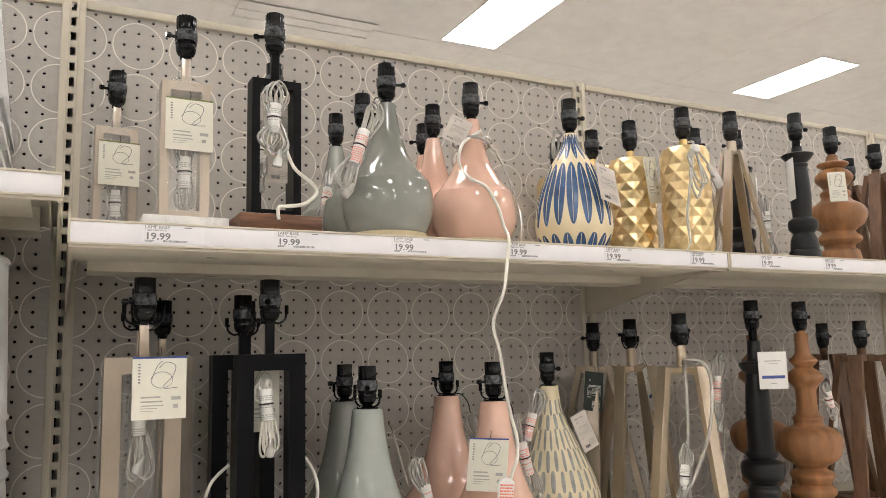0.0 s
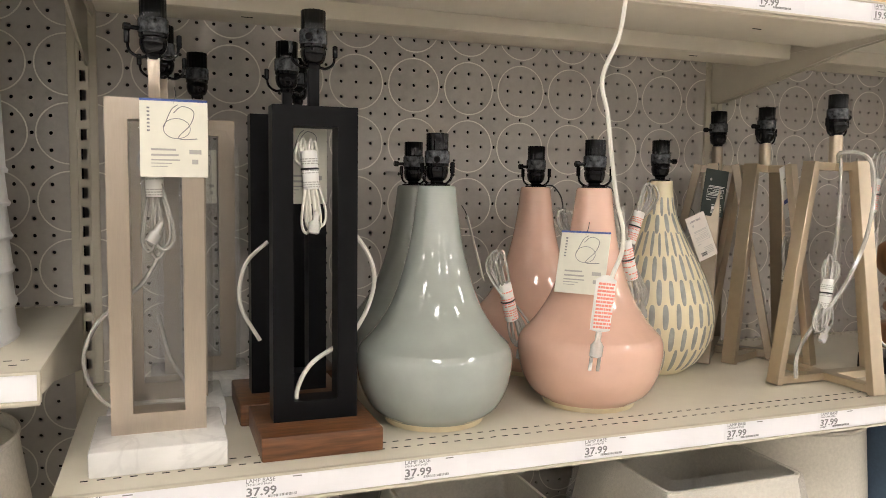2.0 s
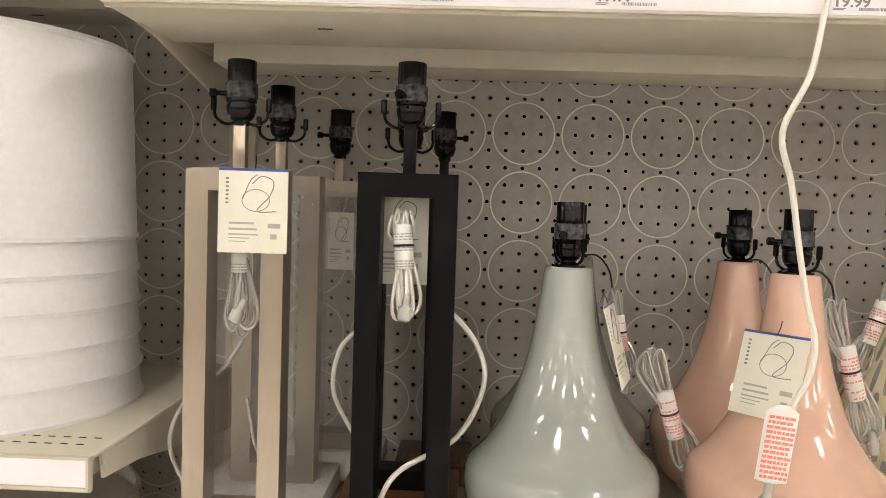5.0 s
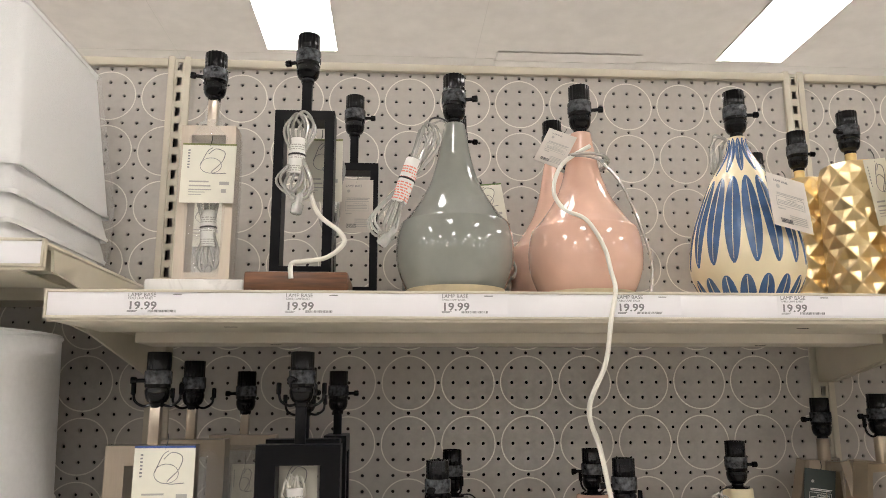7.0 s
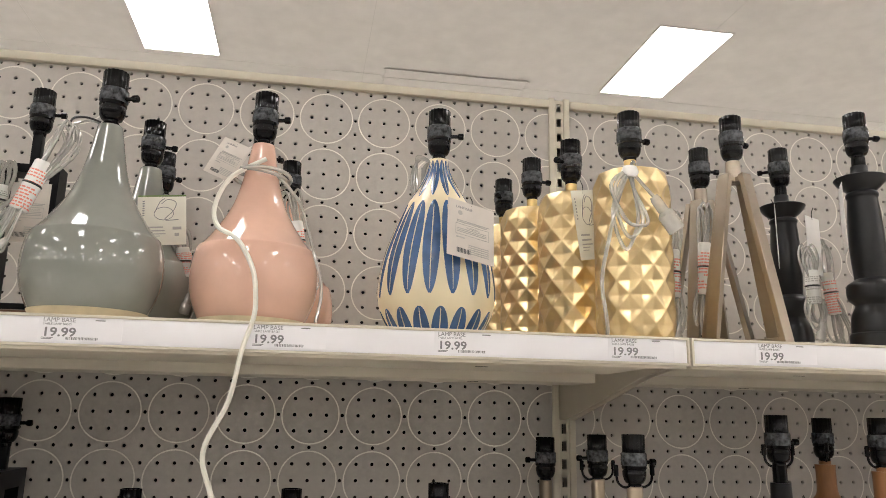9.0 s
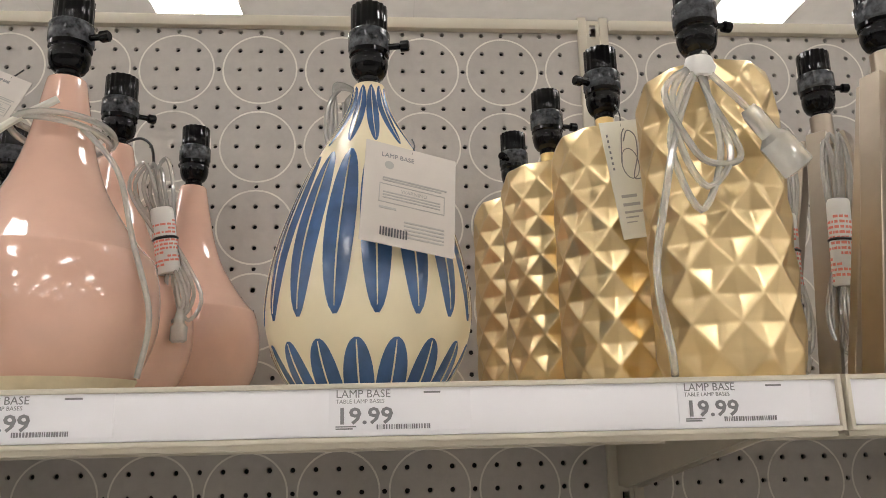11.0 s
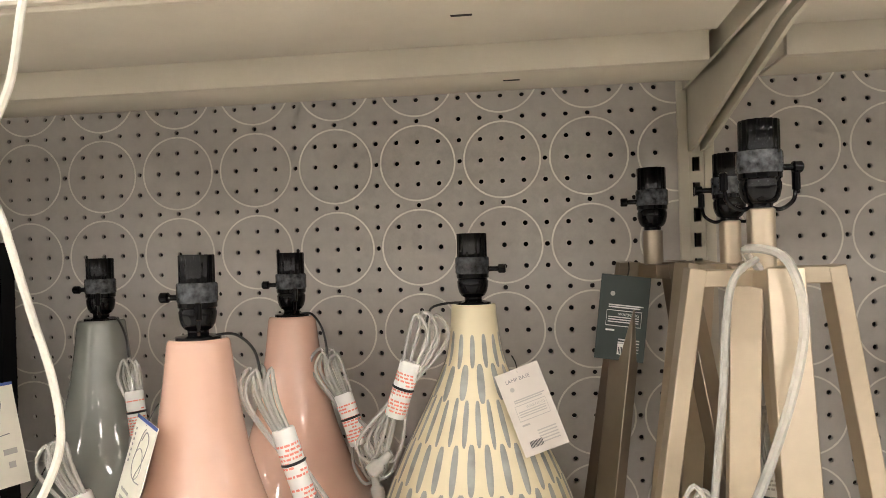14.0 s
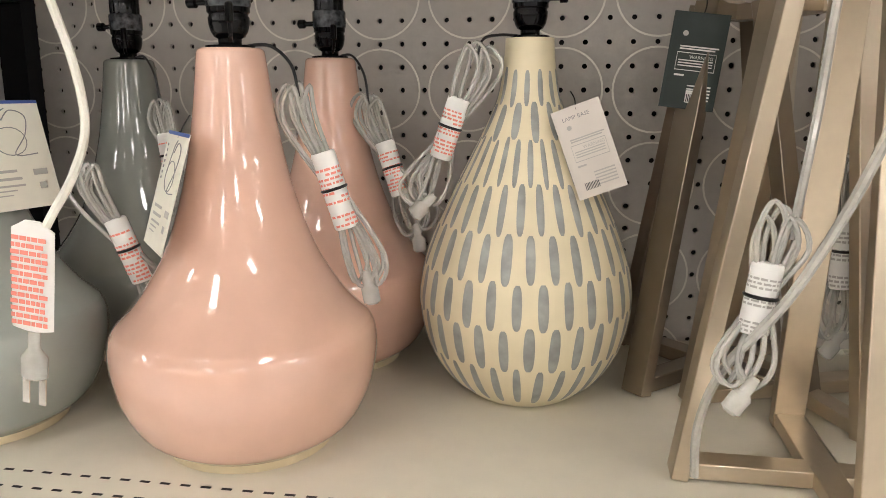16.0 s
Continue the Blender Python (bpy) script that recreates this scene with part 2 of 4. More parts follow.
def bars(rects, y, depth=0.0003):
    """Flat printed bars on a card: (x0, x1, z0, z1)."""
    bm = bmesh.new()
    for x0, x1, z0, z1 in rects:
        box(x0, x1, y - depth, y, z0, z1, 0, bm)
    return bm


# ---- the shop fittings ----
POSTS = (-1.1845, 0.0185, 1.2215, 2.4245, 3.6275)
PITCH, HOLE = 0.1065, 0.1065 / 4
TOP = 2.01


def peg_panel(x0, x1, z0, z1, phase_x, phase_z):
    """A perforated board with real holes, one cell round each hole."""
    verts, faces = [], []
    i0, i1 = math.ceil((x0 - phase_x) / HOLE - 0.5), math.floor((x1 - phase_x) / HOLE + 0.5)
    j0, j1 = math.ceil((z0 - phase_z) / HOLE - 0.5), math.floor((z1 - phase_z) / HOLE + 0.5)
    r, h = 0.0031, HOLE / 2
    y0, y1 = 0.006, 0.011
    for i in range(i0, i1):
        for j in range(j0, j1):
            cx, cz = phase_x + i * HOLE, phase_z + j * HOLE
            n = len(verts)
            verts += [(cx - h, y0, cz - h), (cx + h, y0, cz - h), (cx + h, y0, cz + h), (cx - h, y0, cz + h)]
            for y in (y0, y1):
                verts += [(cx + r * math.cos(math.pi * (k + 0.5) / 4), y, cz + r * math.sin(math.pi * (k + 0.5) / 4)) for k in range(8)]
            c = [n + 4 + k for k in range(8)]
            faces += [(n + 1, n + 2, c[0], c[7]), (n + 2, n + 3, c[2], c[1]), (n + 3, n, c[4], c[3]), (n, n + 1, c[6], c[5]), (n + 2, c[1], c[0]), (n + 3, c[3], c[2]), (n, c[5], c[4]), (n + 1, c[7], c[6])]
            faces += [(c[k], c[(k + 1) % 8], c[(k + 1) % 8] + 8, c[k] + 8) for k in range(8)]
    lo, hi = phase_x + (i0 - 0.5) * HOLE, phase_x + (i1 - 0.5) * HOLE
    za, zb = phase_z + (j0 - 0.5) * HOLE, phase_z + (j1 - 0.5) * HOLE
    for ea, eb in ((x0 - 0.008, lo), (hi, x1 + 0.008)):
        n = len(verts)
        verts += [(ea, y0, za), (eb, y0, za), (eb, y0, zb), (ea, y0, zb)]
        faces.append((n, n + 1, n + 2, n + 3))
    seen, index, kept = {}, [], []
    for v in verts:
        key = (round(v[0], 4), round(v[1], 4), round(v[2], 4))
        if key not in seen:
            seen[key] = len(kept)
            kept.append(v)
        index.append(seen[key])
    me = bpy.data.meshes.new("pegboard")
    me.from_pydata(kept, [], [tuple(index[q] for q in f) for f in faces])
    me.materials.append(PEG)
    return me


def ring_print(x0, x1, z0, z1, phase_x, phase_z):
    verts, faces = [], []
    seg = 40
    for i in range(-2, 14):
        for j in range(-20, 10):
            cx, cz = phase_x + i * PITCH, phase_z + j * PITCH
            if not (z0 < cz - 0.05 and cz < z1):
                continue
            n = len(verts)
            for k in range(seg):
                a = 2 * math.pi * k / seg
                for r in (0.0464, 0.0486):
                    verts.append((min(max(cx + r * math.cos(a), x0), x1), 0.0057, min(cz + r * math.sin(a), z1)))
            for k in range(seg):
                a, b = n + 2 * k, n + 2 * ((k + 1) % seg)
                if len({verts[q] for q in (a, a + 1, b + 1, b)}) == 4 and not all(verts[q][0] in (x0, x1) for q in (a, b)):
                    faces.append((a, a + 1, b + 1, b))
    me = bpy.data.meshes.new("rings")
    me.from_pydata(verts, [], faces)
    me.materials.append(RING)
    return me


for k, (xa, xb) in enumerate(zip(POSTS, POSTS[1:])):
    px = xa + 0.0115
    board = part(f"wall_pegboard_{k + 1}", peg_panel(xa + 0.021, xb - 0.021, 0.12, TOP - 0.0035, px, 1.403), PEG)
    tagged(board, "grey-beige perforated hardboard back panel with printed rings", "pegboard", kind="structure")
    part("printed_rings", ring_print(xa + 0.02, xb - 0.02, 0.12, TOP - 0.014, px, 1.403), RING, board, "pale printed ring pattern")
    # Added dark sheet standing in for the shade behind the holes.
    part("dark_backing", box(xa, xb, 0.022, 0.03, 0.12, TOP - 0.01), HOLE_SHADOW, board)
    rail = part(f"trim_top_rail_{k + 1}", box(xa + 0.021, xb - 0.021, -0.004, 0.02, TOP - 0.016, TOP, 0.002), CREAM)
    tagged(rail, "cream painted steel top rail of the shelving", "rail", kind="structure")


def upright(x):
    """A slotted steel post: two rails with a slotted web between them."""
    t = thing("shelving_upright", pose(x, 0, 0), "cream painted slotted steel shelving upright", "upright", "uprights of the shelving")
    for s in (-1, 1):
        part("post_rail", box(min(s * 0.021, s * 0.009), max(s * 0.021, s * 0.009), 0.0, 0.03, 0.05, TOP + 0.006, 0.0015), CREAM, t)
    verts, faces = [], []
    z = 0.06
    step = 0.0305
    n = 0
    while z < TOP:
        z1 = z + step
        w, h = 0.0045, 0.0085
        c = (z + z1) / 2
        if not verts:
            verts += [(-0.009, 0.003, z), (0.009, 0.003, z)]
        low = n
        b = len(verts)
        verts += [(0.009, 0.003, z1), (-0.009, 0.003, z1), (-w, 0.003, c - h), (w, 0.003, c - h), (w, 0.003, c + h), (-w, 0.003, c + h), (-w, 0.008, c - h), (w, 0.008, c - h), (w, 0.008, c + h), (-w, 0.008, c + h)]
        rim = [low, low + 1, b, b + 1] if low == 0 else [low + 1, low, b, b + 1]
        for q in range(4):
            p = (q + 1) % 4
            faces += [(rim[q], rim[p], b + 2 + p, b + 2 + q), (b + 2 + q, b + 2 + p, b + 6 + p, b + 6 + q)]
        n = b
        z = z1
    me = bpy.data.meshes.new("web")
    me.from_pydata(verts, [], faces)
    me.materials.append(CREAM)
    part("slotted_web", me, CREAM, t)
    # Added dark slab standing in for shade inside the hollow post.
    part("dark_core", box(-0.0088, 0.0088, 0.016, 0.024, 0.06, TOP - 0.01), HOLE_SHADOW, t)
    return t


for x in POSTS:
    upright(x)


def shelf(x0, x1, z, depth, name_label, slots=True):
    """A steel shelf: deck, folded front, price strip, stepped underside and two tapered brackets."""
    t = thing("store_shelf", pose(0, 0, 0), name_label, "shelf", "shelves of the gondola")
    y = -depth
    bm = box(x0, x1, y + 0.006, -0.020, z - 0.004, z, 0.001)
    box(x0, x1, -0.008, -0.002, z - 0.004, z, 0, bm)
    for i in range(int((x1 - x0) / 0.0167)):
        box(x0 + i * 0.0167, x0 + i * 0.0167 + 0.0087, -0.020, -0.008, z - 0.004, z, 0, bm)
    part("deck", bm, DECK, t)
    part("front_fold", box(x0, x1, y + 0.001, y + 0.007, z - 0.036, z - 0.001, 0.0015), CREAM, t)
    part("folded_lip", box(x0 + 0.002, x1 - 0.038, y + 0.006, y + 0.160, z - 0.0345, z - 0.0315, 0.0008), CREAM, t)
    # Slots laid on as dark bars, their inner shade as colour.
    for xx in (x0 + 0.19, x0 + 0.95):
        part("fixing_slot", box(xx, xx + 0.016, y + 0.075, y + 0.079, z - 0.0349, z - 0.0340), HOLE_SHADOW, t)
        part("fixing_slot", box(xx + 0.03, xx + 0.046, -0.200, -0.196, z - 0.0444, z - 0.0435), HOLE_SHADOW, t)
    bm = box(x0 + 0.03, x1 - 0.030, -0.236, -0.226, z - 0.044, z - 0.005, 0.001)
    box(x0 + 0.03, x1 - 0.030, -0.226, -0.150, z - 0.044, z - 0.041, 0.0008, bm)
    box(x0 + 0.014, x0 + 0.017, y + 0.01, -0.03, z - 0.03, z - 0.004, 0, bm)
    box(x1 - 0.017, x1 - 0.014, y + 0.01, -0.03, z - 0.03, z - 0.004, 0, bm)
    part("stiffener", bm, CREAM, t)
    strip = part("price_strip", box(x0 + 0.001, x1 - 0.001, y - 0.0035, y + 0.0005, z - 0.029, z - 0.001, 0.001), STRIP, t, "white plastic price strip")
    for zz in (z - 0.0305, z + 0.0005):
        part("strip_edge", box(x0 + 0.001, x1 - 0.001, y - 0.006, y + 0.001, zz - 0.0018, zz + 0.0014, 0.0008), CREAM, t)
    for x in (x0, x1):
        part("strip_end", box(x - 0.0015, x + 0.0015, y - 0.006, y + 0.004, z - 0.032, z + 0.002, 0.0006), CREAM, t)
    for x in (x0 + 0.004, x1 - 0.004):
        bm = bmesh.new()
        prof = [(0.004, z - 0.004), (0.004, z - 0.098), (-0.03, z - 0.098), (y + 0.12, z - 0.04), (y + 0.035, z - 0.032), (y + 0.03, z - 0.006)]
        a = [bm.verts.new((x - 0.0018, py, pz)) for py, pz in prof]
        b = [bm.verts.new((x + 0.0018, py, pz)) for py, pz in prof]
        bm.faces.new(a)
        bm.faces.new(b[::-1])
        for q in range(len(prof)):
            bm.faces.new((a[q], b[q], b[(q + 1) % len(prof)], a[(q + 1) % len(prof)]))
        part("bracket", bm, CREAM, t)
    if slots:
        # Deck slots are dark bars set flush, painting the shade of open slots.
        bm = bmesh.new()
        n = int((x1 - x0 - 0.04) / 0.0167)
        for row, yy in enumerate((y + 0.038, y + 0.061)):
            for i in range(n):
                xx = x0 + 0.024 + i * 0.0167 + row * 0.008
                box(xx, xx + 0.008, yy, yy + 0.0028, z - 0.003, z + 0.0002, 0, bm)
        part("slot_band", bm, HOLE_SHADOW, t, "two rows of slots with their shadow painted dark", smooth=False)
    return t


S1, S2, S3 = 1.5, 0.898, 0.43
for a, b in ((0.0185, 1.2215), (1.2215, 2.4245), (2.4245, 3.6275)):
    shelf(a + 0.003, b - 0.003, S1, 0.46, "cream steel gondola shelf with white price strip holding small lamp bases")
    shelf(a + 0.003, b - 0.003, S2, 0.477, "cream steel gondola shelf with white price strip holding large lamp bases")
    shelf(a + 0.003, b - 0.003, S3, 0.483, "cream steel gondola shelf holding wrapped lamp shades", slots=False)
    shelf(a + 0.003, b - 0.003, 0.14, 0.50, "cream steel bottom shelf of the gondola", slots=False)
LS1, LS2, LS3 = 1.561, 1.027, 0.50
for z in (LS1, LS2, LS3, 0.14):
    shelf(-1.1815, 0.0125, z, 0.46, "cream steel gondola shelf with blank price strip holding white lamp shades", slots=z < 1.2)


def price_label(x, z, depth, price, size=0.0132):
    """A printed price label in the strip: name, price and bars."""
    t = thing("price_label", pose(x + 0.005, -depth - 0.0036, z - 0.0270), f"white shelf label printed with the price {price}", "price label", "price labels")
    part("card", box(-0.026, 0.058, -0.0002, 0.0003, 0.001, 0.0265), STRIP, t)
    write("name_text", "LAMP BASE", 0.0066, -0.022, -0.0004, 0.0205, t)
    write("line_text", "TABLE LAMP BASES", 0.0034, -0.022, -0.0004, 0.0172, t)
    write("price_text", price, size, -0.022, -0.0004, 0.0055, t).scale = (1.16, 1, 1)
    rnd = random.Random(int(x * 1000))
    rects, xx = [], 0.002
    while xx < 0.034:
        w = rnd.choice((0.0004, 0.0007, 0.001))
        rects.append((xx, xx + w, 0.002, 0.0048))
        xx += w + rnd.choice((0.0005, 0.0008))
    rects += [(-0.022, -0.012, 0.0022, 0.003), (-0.022, -0.010, 0.0035, 0.0042), (0.030, 0.040, 0.0225, 0.0236)]
    part("barcode", bars(rects, -0.0003), INK_GREY, t, smooth=False)
    return t


for x in (0.132, 0.316, 0.503, 0.719, 0.926, 1.137, 1.33, 1.53, 1.74):
    price_label(x, S1, 0.46, "19.99")
for x in (0.055, 0.233, 0.417, 0.662, 0.89, 1.06, 1.36, 1.60):
    price_label(x, S2, 0.477, "37.99")

# ---- the hall ----
tagged(part("floor", box(-20, 22, -34, 16, -0.1, 0.0), FLOORM), "pale speckled vinyl shop floor", "floor", kind="structure")
CZ = 4.4
tagged(part("ceiling", box(-20, 22, -34, 16, CZ, CZ + 0.1), CEIL), "off-white flat painted shop ceiling with fine joints", "ceiling", kind="structure")
for n, (x0, x1, y0, y1) in enumerate(((-20.1, -20, -34, 16), (22, 22.1, -34, 16), (-20.1, 22.1, -34.1, -34), (-20.1, 22.1, 16, 16.1))):
    tagged(part(f"wall_{('west', 'east', 'south', 'north')[n]}", box(x0, x1, y0, y1, 0, CZ), WALLM), "plain pale painted shop wall", "wall", kind="structure")
bm = bmesh.new()
for x in np.arange(-19.98, 22, 2.64):
    box(x, x + 0.006, -34, 16, CZ - 0.0015, CZ + 0.001, 0, bm)
for y in (-9.8, -6.1, -2.45, 1.2, 4.99, 8.6):
    box(-20, 22, y, y + 0.006, CZ - 0.0022, CZ + 0.001, 0, bm)
tagged(part("trim_ceiling_joints", bm, CEIL_GAP), "fine grey ceiling panel joints", "trim", kind="structure")


def troffer(x, y):
    t = thing("ceiling_light", pose(x, y, CZ), "lit rectangular recessed fluorescent ceiling light", "ceiling light", "ceiling lights")
    part("diffuser", box(-0.30, 0.30, -0.62, 0.62, -0.006, -0.003), LIGHTM, t, "glowing white diffuser")
    bm = bmesh.new()
    for a in ((-0.315, -0.30, -0.635, 0.635), (0.30, 0.315, -0.635, 0.635), (-0.30, 0.30, -0.635, -0.62), (-0.30, 0.30, 0.62, 0.635)):
        box(*a, -0.008, -0.0005, 0.0, bm)
    part("frame", bm, CEIL, t)
    return t


ROW = 4.1
lamp0 = troffer(-0.39 - 4.03 * 4, 4.28)
# Only the row at y 4.28 is in view; far rows are added for light.
for i in range(-4, 6):
    for j in range(-8, 3):
        if (i, j) != (-4, 0):
            copy_thing(lamp0, pose(-0.39 + 4.03 * i, 4.28 + ROW * j, CZ))
vent = thing("ceiling_vent", pose(1.97, 5.01, CZ), "long off-white ceiling access panel with raised edges", "vent")
part("panel", box(-0.64, 0.64, -0.17, 0.17, -0.012, -0.0005, 0.003), CEIL, vent)
for yy in (-0.17, 0.0, 0.17):
    part("edge_bar", box(-0.66, 0.66, yy - 0.012, yy + 0.012, -0.018, -0.012, 0.002), CEIL, vent)
sign = thing("hanging_sign", pose(6.12, 1.72, 3.95), "red hanging shop sign panel under the ceiling", "sign")
part("panel", box(-0.5, 0.5, -0.01, 0.01, -0.1, 0.42, 0.004), REDM, sign)
for xx in (-0.4, 0.4):
    part("hanger", tube([(xx, 0, 0.42), (xx, 0, 0.65)], 0.002, 6, steps=1), STEEL, sign)
# Unseen shelving, added; kept low and far so floor light bounces in.
gond = thing("opposite_gondola", pose(1.0, -6.6, 0), "added plain low shelving run, unseen, behind the camera", "shelving")
part("back_panel", box(-5, 5, -0.05, 0.0, 0.0, 1.3, 0.005), PEG, gond)
for zz in (0.14, 0.7, 1.25):
    part("deck", box(-5, 5, 0.0, 0.42, zz - 0.03, zz, 0.003), CREAM, gond)

# ---- lamp parts ----


def cyl(r, z0, z1, seg=32, bevel=0.0008):
    return [(r - bevel, z0), (r, z0 + bevel), (r, z1 - bevel), (r - bevel, z1)]


def socket(parent, z, turn=0.0, saddle=False, s=1.0):
    """A black turn-switch bulb socket, standing on height z; saddle: the harp's bottom bracket."""
    m = Matrix.Translation((0, 0, z)) @ Matrix.Rotation(radians(turn), 4, "Z") @ Matrix.Scale(s, 4)
    bm = lathe([(0.0078, -0.002), (0.0088, 0.0), (0.0090, 0.004), (0.0118, 0.0055), (0.0142, 0.0095), (0.0155, 0.0150), (0.0158, 0.0200), (0.0150, 0.0212), (0.0150, 0.0225), (0.0163, 0.0238), (0.0163, 0.028)], 32, matrix=m)
    body = part("socket", bm, SOCKET, parent, "black phenolic bulb socket with a turn switch")
    part("sleeve", lathe([(0.0164, 0.0275), (0.0172, 0.029), (0.0172, 0.043), (0.0163, 0.0445)], 32, matrix=m), SOCKET_WORN, body, "scuffed middle band")
    seg = 64
    own = bmesh.new()
    rings = []
    for r, zz in ((0.0152, 0.044), (0.0152, 0.0675), (0.0146, 0.0682), (0.0128, 0.0682), (0.0126, 0.052)):
        ring = []
        for i in range(seg):
            rr = r - (0.0009 if r > 0.014 and i % 4 < 2 else 0)
            ring.append(own.verts.new(m @ Vector((rr * math.cos(2 * math.pi * i / seg), rr * math.sin(2 * math.pi * i / seg), zz))))
        rings.append(ring)
    for a, b in zip(rings, rings[1:]):
        for i in range(seg):
            own.faces.new((a[i], a[(i + 1) % seg], b[(i + 1) % seg], b[i]))
    own.faces.new(rings[-1])
    part("ribbed_shell", own, SOCKET, body, "ribbed black screw shell")
    side = m @ Matrix.Translation((0.014, 0, 0.032)) @ Matrix.Rotation(radians(90), 4, "Y")
    bm = lathe([(0.0026, 0.0), (0.0026, 0.012)], 12, matrix=side)
    lathe([(0.0030, 0.0115), (0.0046, 0.0125), (0.0046, 0.0185), (0.0036, 0.0195)], 14, bm, matrix=side)
    part("switch_knob", bm, SOCKET, body)
    if saddle:
        arm = []
        for k in (-1, 1):
            arm = [(k * 0.006, 0, 0.002), (k * 0.016, 0, 0.000), (k * 0.026, 0, 0.006), (k * 0.0285, 0, 0.016), (k * 0.029, 0, 0.026)]
            turned = Matrix.Rotation(radians((12 if saddle is True else saddle) - turn), 4, "Z")
            bm = tube([m @ turned @ Vector(p) for p in arm], 0.0017, 8)
            lathe([(0.002, 0.014), (0.0032, 0.015), (0.0032, 0.028), (0.002, 0.029)], 10, bm, matrix=m @ turned @ Matrix.Translation((k * 0.029, 0, 0)))
            part("saddle_arm", bm, SOCKET, body)
    return body


def hang_tag(parent, x, y, z, w, h, rx=0, ry=0, rz=0, style="cream", stripe=None):
    """A printed card tag hung at its top middle."""
    m = pose(x, y, z, rx, ry, rz)
    card = part("hang_tag", box(-w / 2, w / 2, -0.0004, 0.0004, -h, 0, 0.0003), {"cream": PAPER_CREAM, "grey": PAPER_GREY, "dark": CARD_DARK, "white": PAPER}[style], parent, {"cream": "cream printed card tag with a looped line mark", "grey": "pale grey printed warning card tag", "dark": "dark green printed card tag", "white": "white printed card tag"}[style])
    card.matrix_basis = m
    if style == "cream":
        c = (0.04 * w, -0.30 * h)
        bm = bmesh.new()
        loop = [(c[0] + 0.20 * w * math.cos(a), -0.0005, c[1] - 0.075 * h + 0.13 * h * math.sin(a)) for a in np.linspace(0, 2 * math.pi, 20)]
        tube(loop, 0.0004, 5, bm, 1)
        tube([(c[0] - 0.19 * w, -0.0005, c[1] - 0.06 * h), (c[0] - 0.08 * w, -0.0005, c[1] + 0.16 * h), (c[0] + 0.02 * w, -0.0005, c[1] + 0.23 * h)], 0.0005, 5, bm, 4)
        tube([(c[0] - 0.05 * w, -0.0005, c[1] + 0.12 * h), (c[0] + 0.08 * w, -0.0005, c[1] + 0.21 * h), (c[0] + 0.25 * w, -0.0005, c[1] + 0.15 * h), (c[0] + 0.20 * w, -0.0005, c[1] - 0.02 * h), (c[0] + 0.02 * w, -0.0005, c[1] - 0.20 * h), (c[0] + 0.30 * w, -0.0005, c[1] - 0.20 * h)], 0.0005, 5, bm, 5)
        part("looped_mark", bm, INK_GREY, card)
        rects = [(-0.395 * w, -0.355 * w, -0.42 * h + k * 0.048 * h, -0.42 * h + k * 0.048 * h + 0.022 * h) for k in range(7)]
        part("upright_mark", bars(rects, -0.0004), INK_GREY, card, smooth=False)
        rects = [(-0.34 * w, 0.02 * w, -0.66 * h, -0.635 * h), (-0.34 * w, 0.06 * w, -0.73 * h, -0.705 * h), (0.22 * w, 0.40 * w, -0.70 * h, -0.645 * h), (0.26 * w, 0.35 * w, -0.83 * h, -0.77 * h)]
        part("pale_print", bars(rects, -0.0004), INK_PALE, card, smooth=False)
        rects = [(-0.34 * w, 0.08 * w, -0.79 * h, -0.772 * h), (-0.34 * w, -0.04 * w, -0.83 * h, -0.818 * h), (-0.34 * w, -0.1 * w, -0.87 * h, -0.86 * h)]
        part("dark_print", bars(rects, -0.0004), INK_PALE, card, smooth=False)
    elif style in ("grey", "dark"):
        ink = INK_WHITE if style == "dark" else INK_PALE
        rects = [(-0.30 * w, 0.40 * w, -0.36 * h, -0.345 * h), (-0.30 * w, 0.34 * w, -0.385 * h, -0.37 * h)]
        rects += [(-0.33 * w, 0.38 * w, z0 * h, (z0 + 0.008) * h) for z0 in (-0.42, -0.60)]
        rects += [(xx * w, (xx + 0.008) * w, -0.60 * h, -0.412 * h) for xx in (-0.33, 0.372)]
        rects += [(-0.29 * w, 0.33 * w, -(0.50 + 0.028 * k) * h, -(0.488 + 0.028 * k) * h) for k in range(3)]
        rects += [(-0.32 * w, -0.14 * w, -0.66 * h, -0.64 * h)] + [(-0.05 * w, 0.38 * w, -(0.76 + 0.035 * k) * h, -(0.745 + 0.035 * k) * h) for k in range(5)]
        part("print", bars(rects, -0.0004), ink, card, smooth=False)
        write("warning_text", "WARNING", 0.05 * h, -0.10 * w, -0.0006, -0.475 * h, card, ink)
        if style == "grey":
            write("title_text", "LAMP BASE", 0.062 * h, -0.33 * w, -0.0006, -0.14 * h, card, INK_GREY)
        part("bulb_mark", lathe([(0.01 * w, -0.0001), (0.045 * w, 0.0), (0.05 * w, 0.0003)], 14, matrix=Matrix.Translation((-0.24 * w, -0.0004, -0.22 * h)) @ Matrix.Rotation(radians(90), 4, "X")), INK_PALE, card)
        if style == "dark":
            part("barcode_patch", bars([(-0.05 * w, 0.30 * w, -0.93 * h, -0.80 * h)], -0.0004), PAPER, card, smooth=False)
        rects = [((-0.30 + 0.03 * k if style == "grey" else -0.03 + 0.03 * k) * w, (-0.285 + 0.03 * k if style == "grey" else -0.012 + 0.03 * k) * w, -0.92 * h, -0.84 * h) for k in range(10)]
        part("barcode", bars(rects, -0.0008), INK, card, smooth=False)
    else:
        part("blue_band", bars([(-0.40 * w, 0.40 * w, -0.72 * h, -0.64 * h)], -0.0004), INK_BLUE, card, smooth=False)
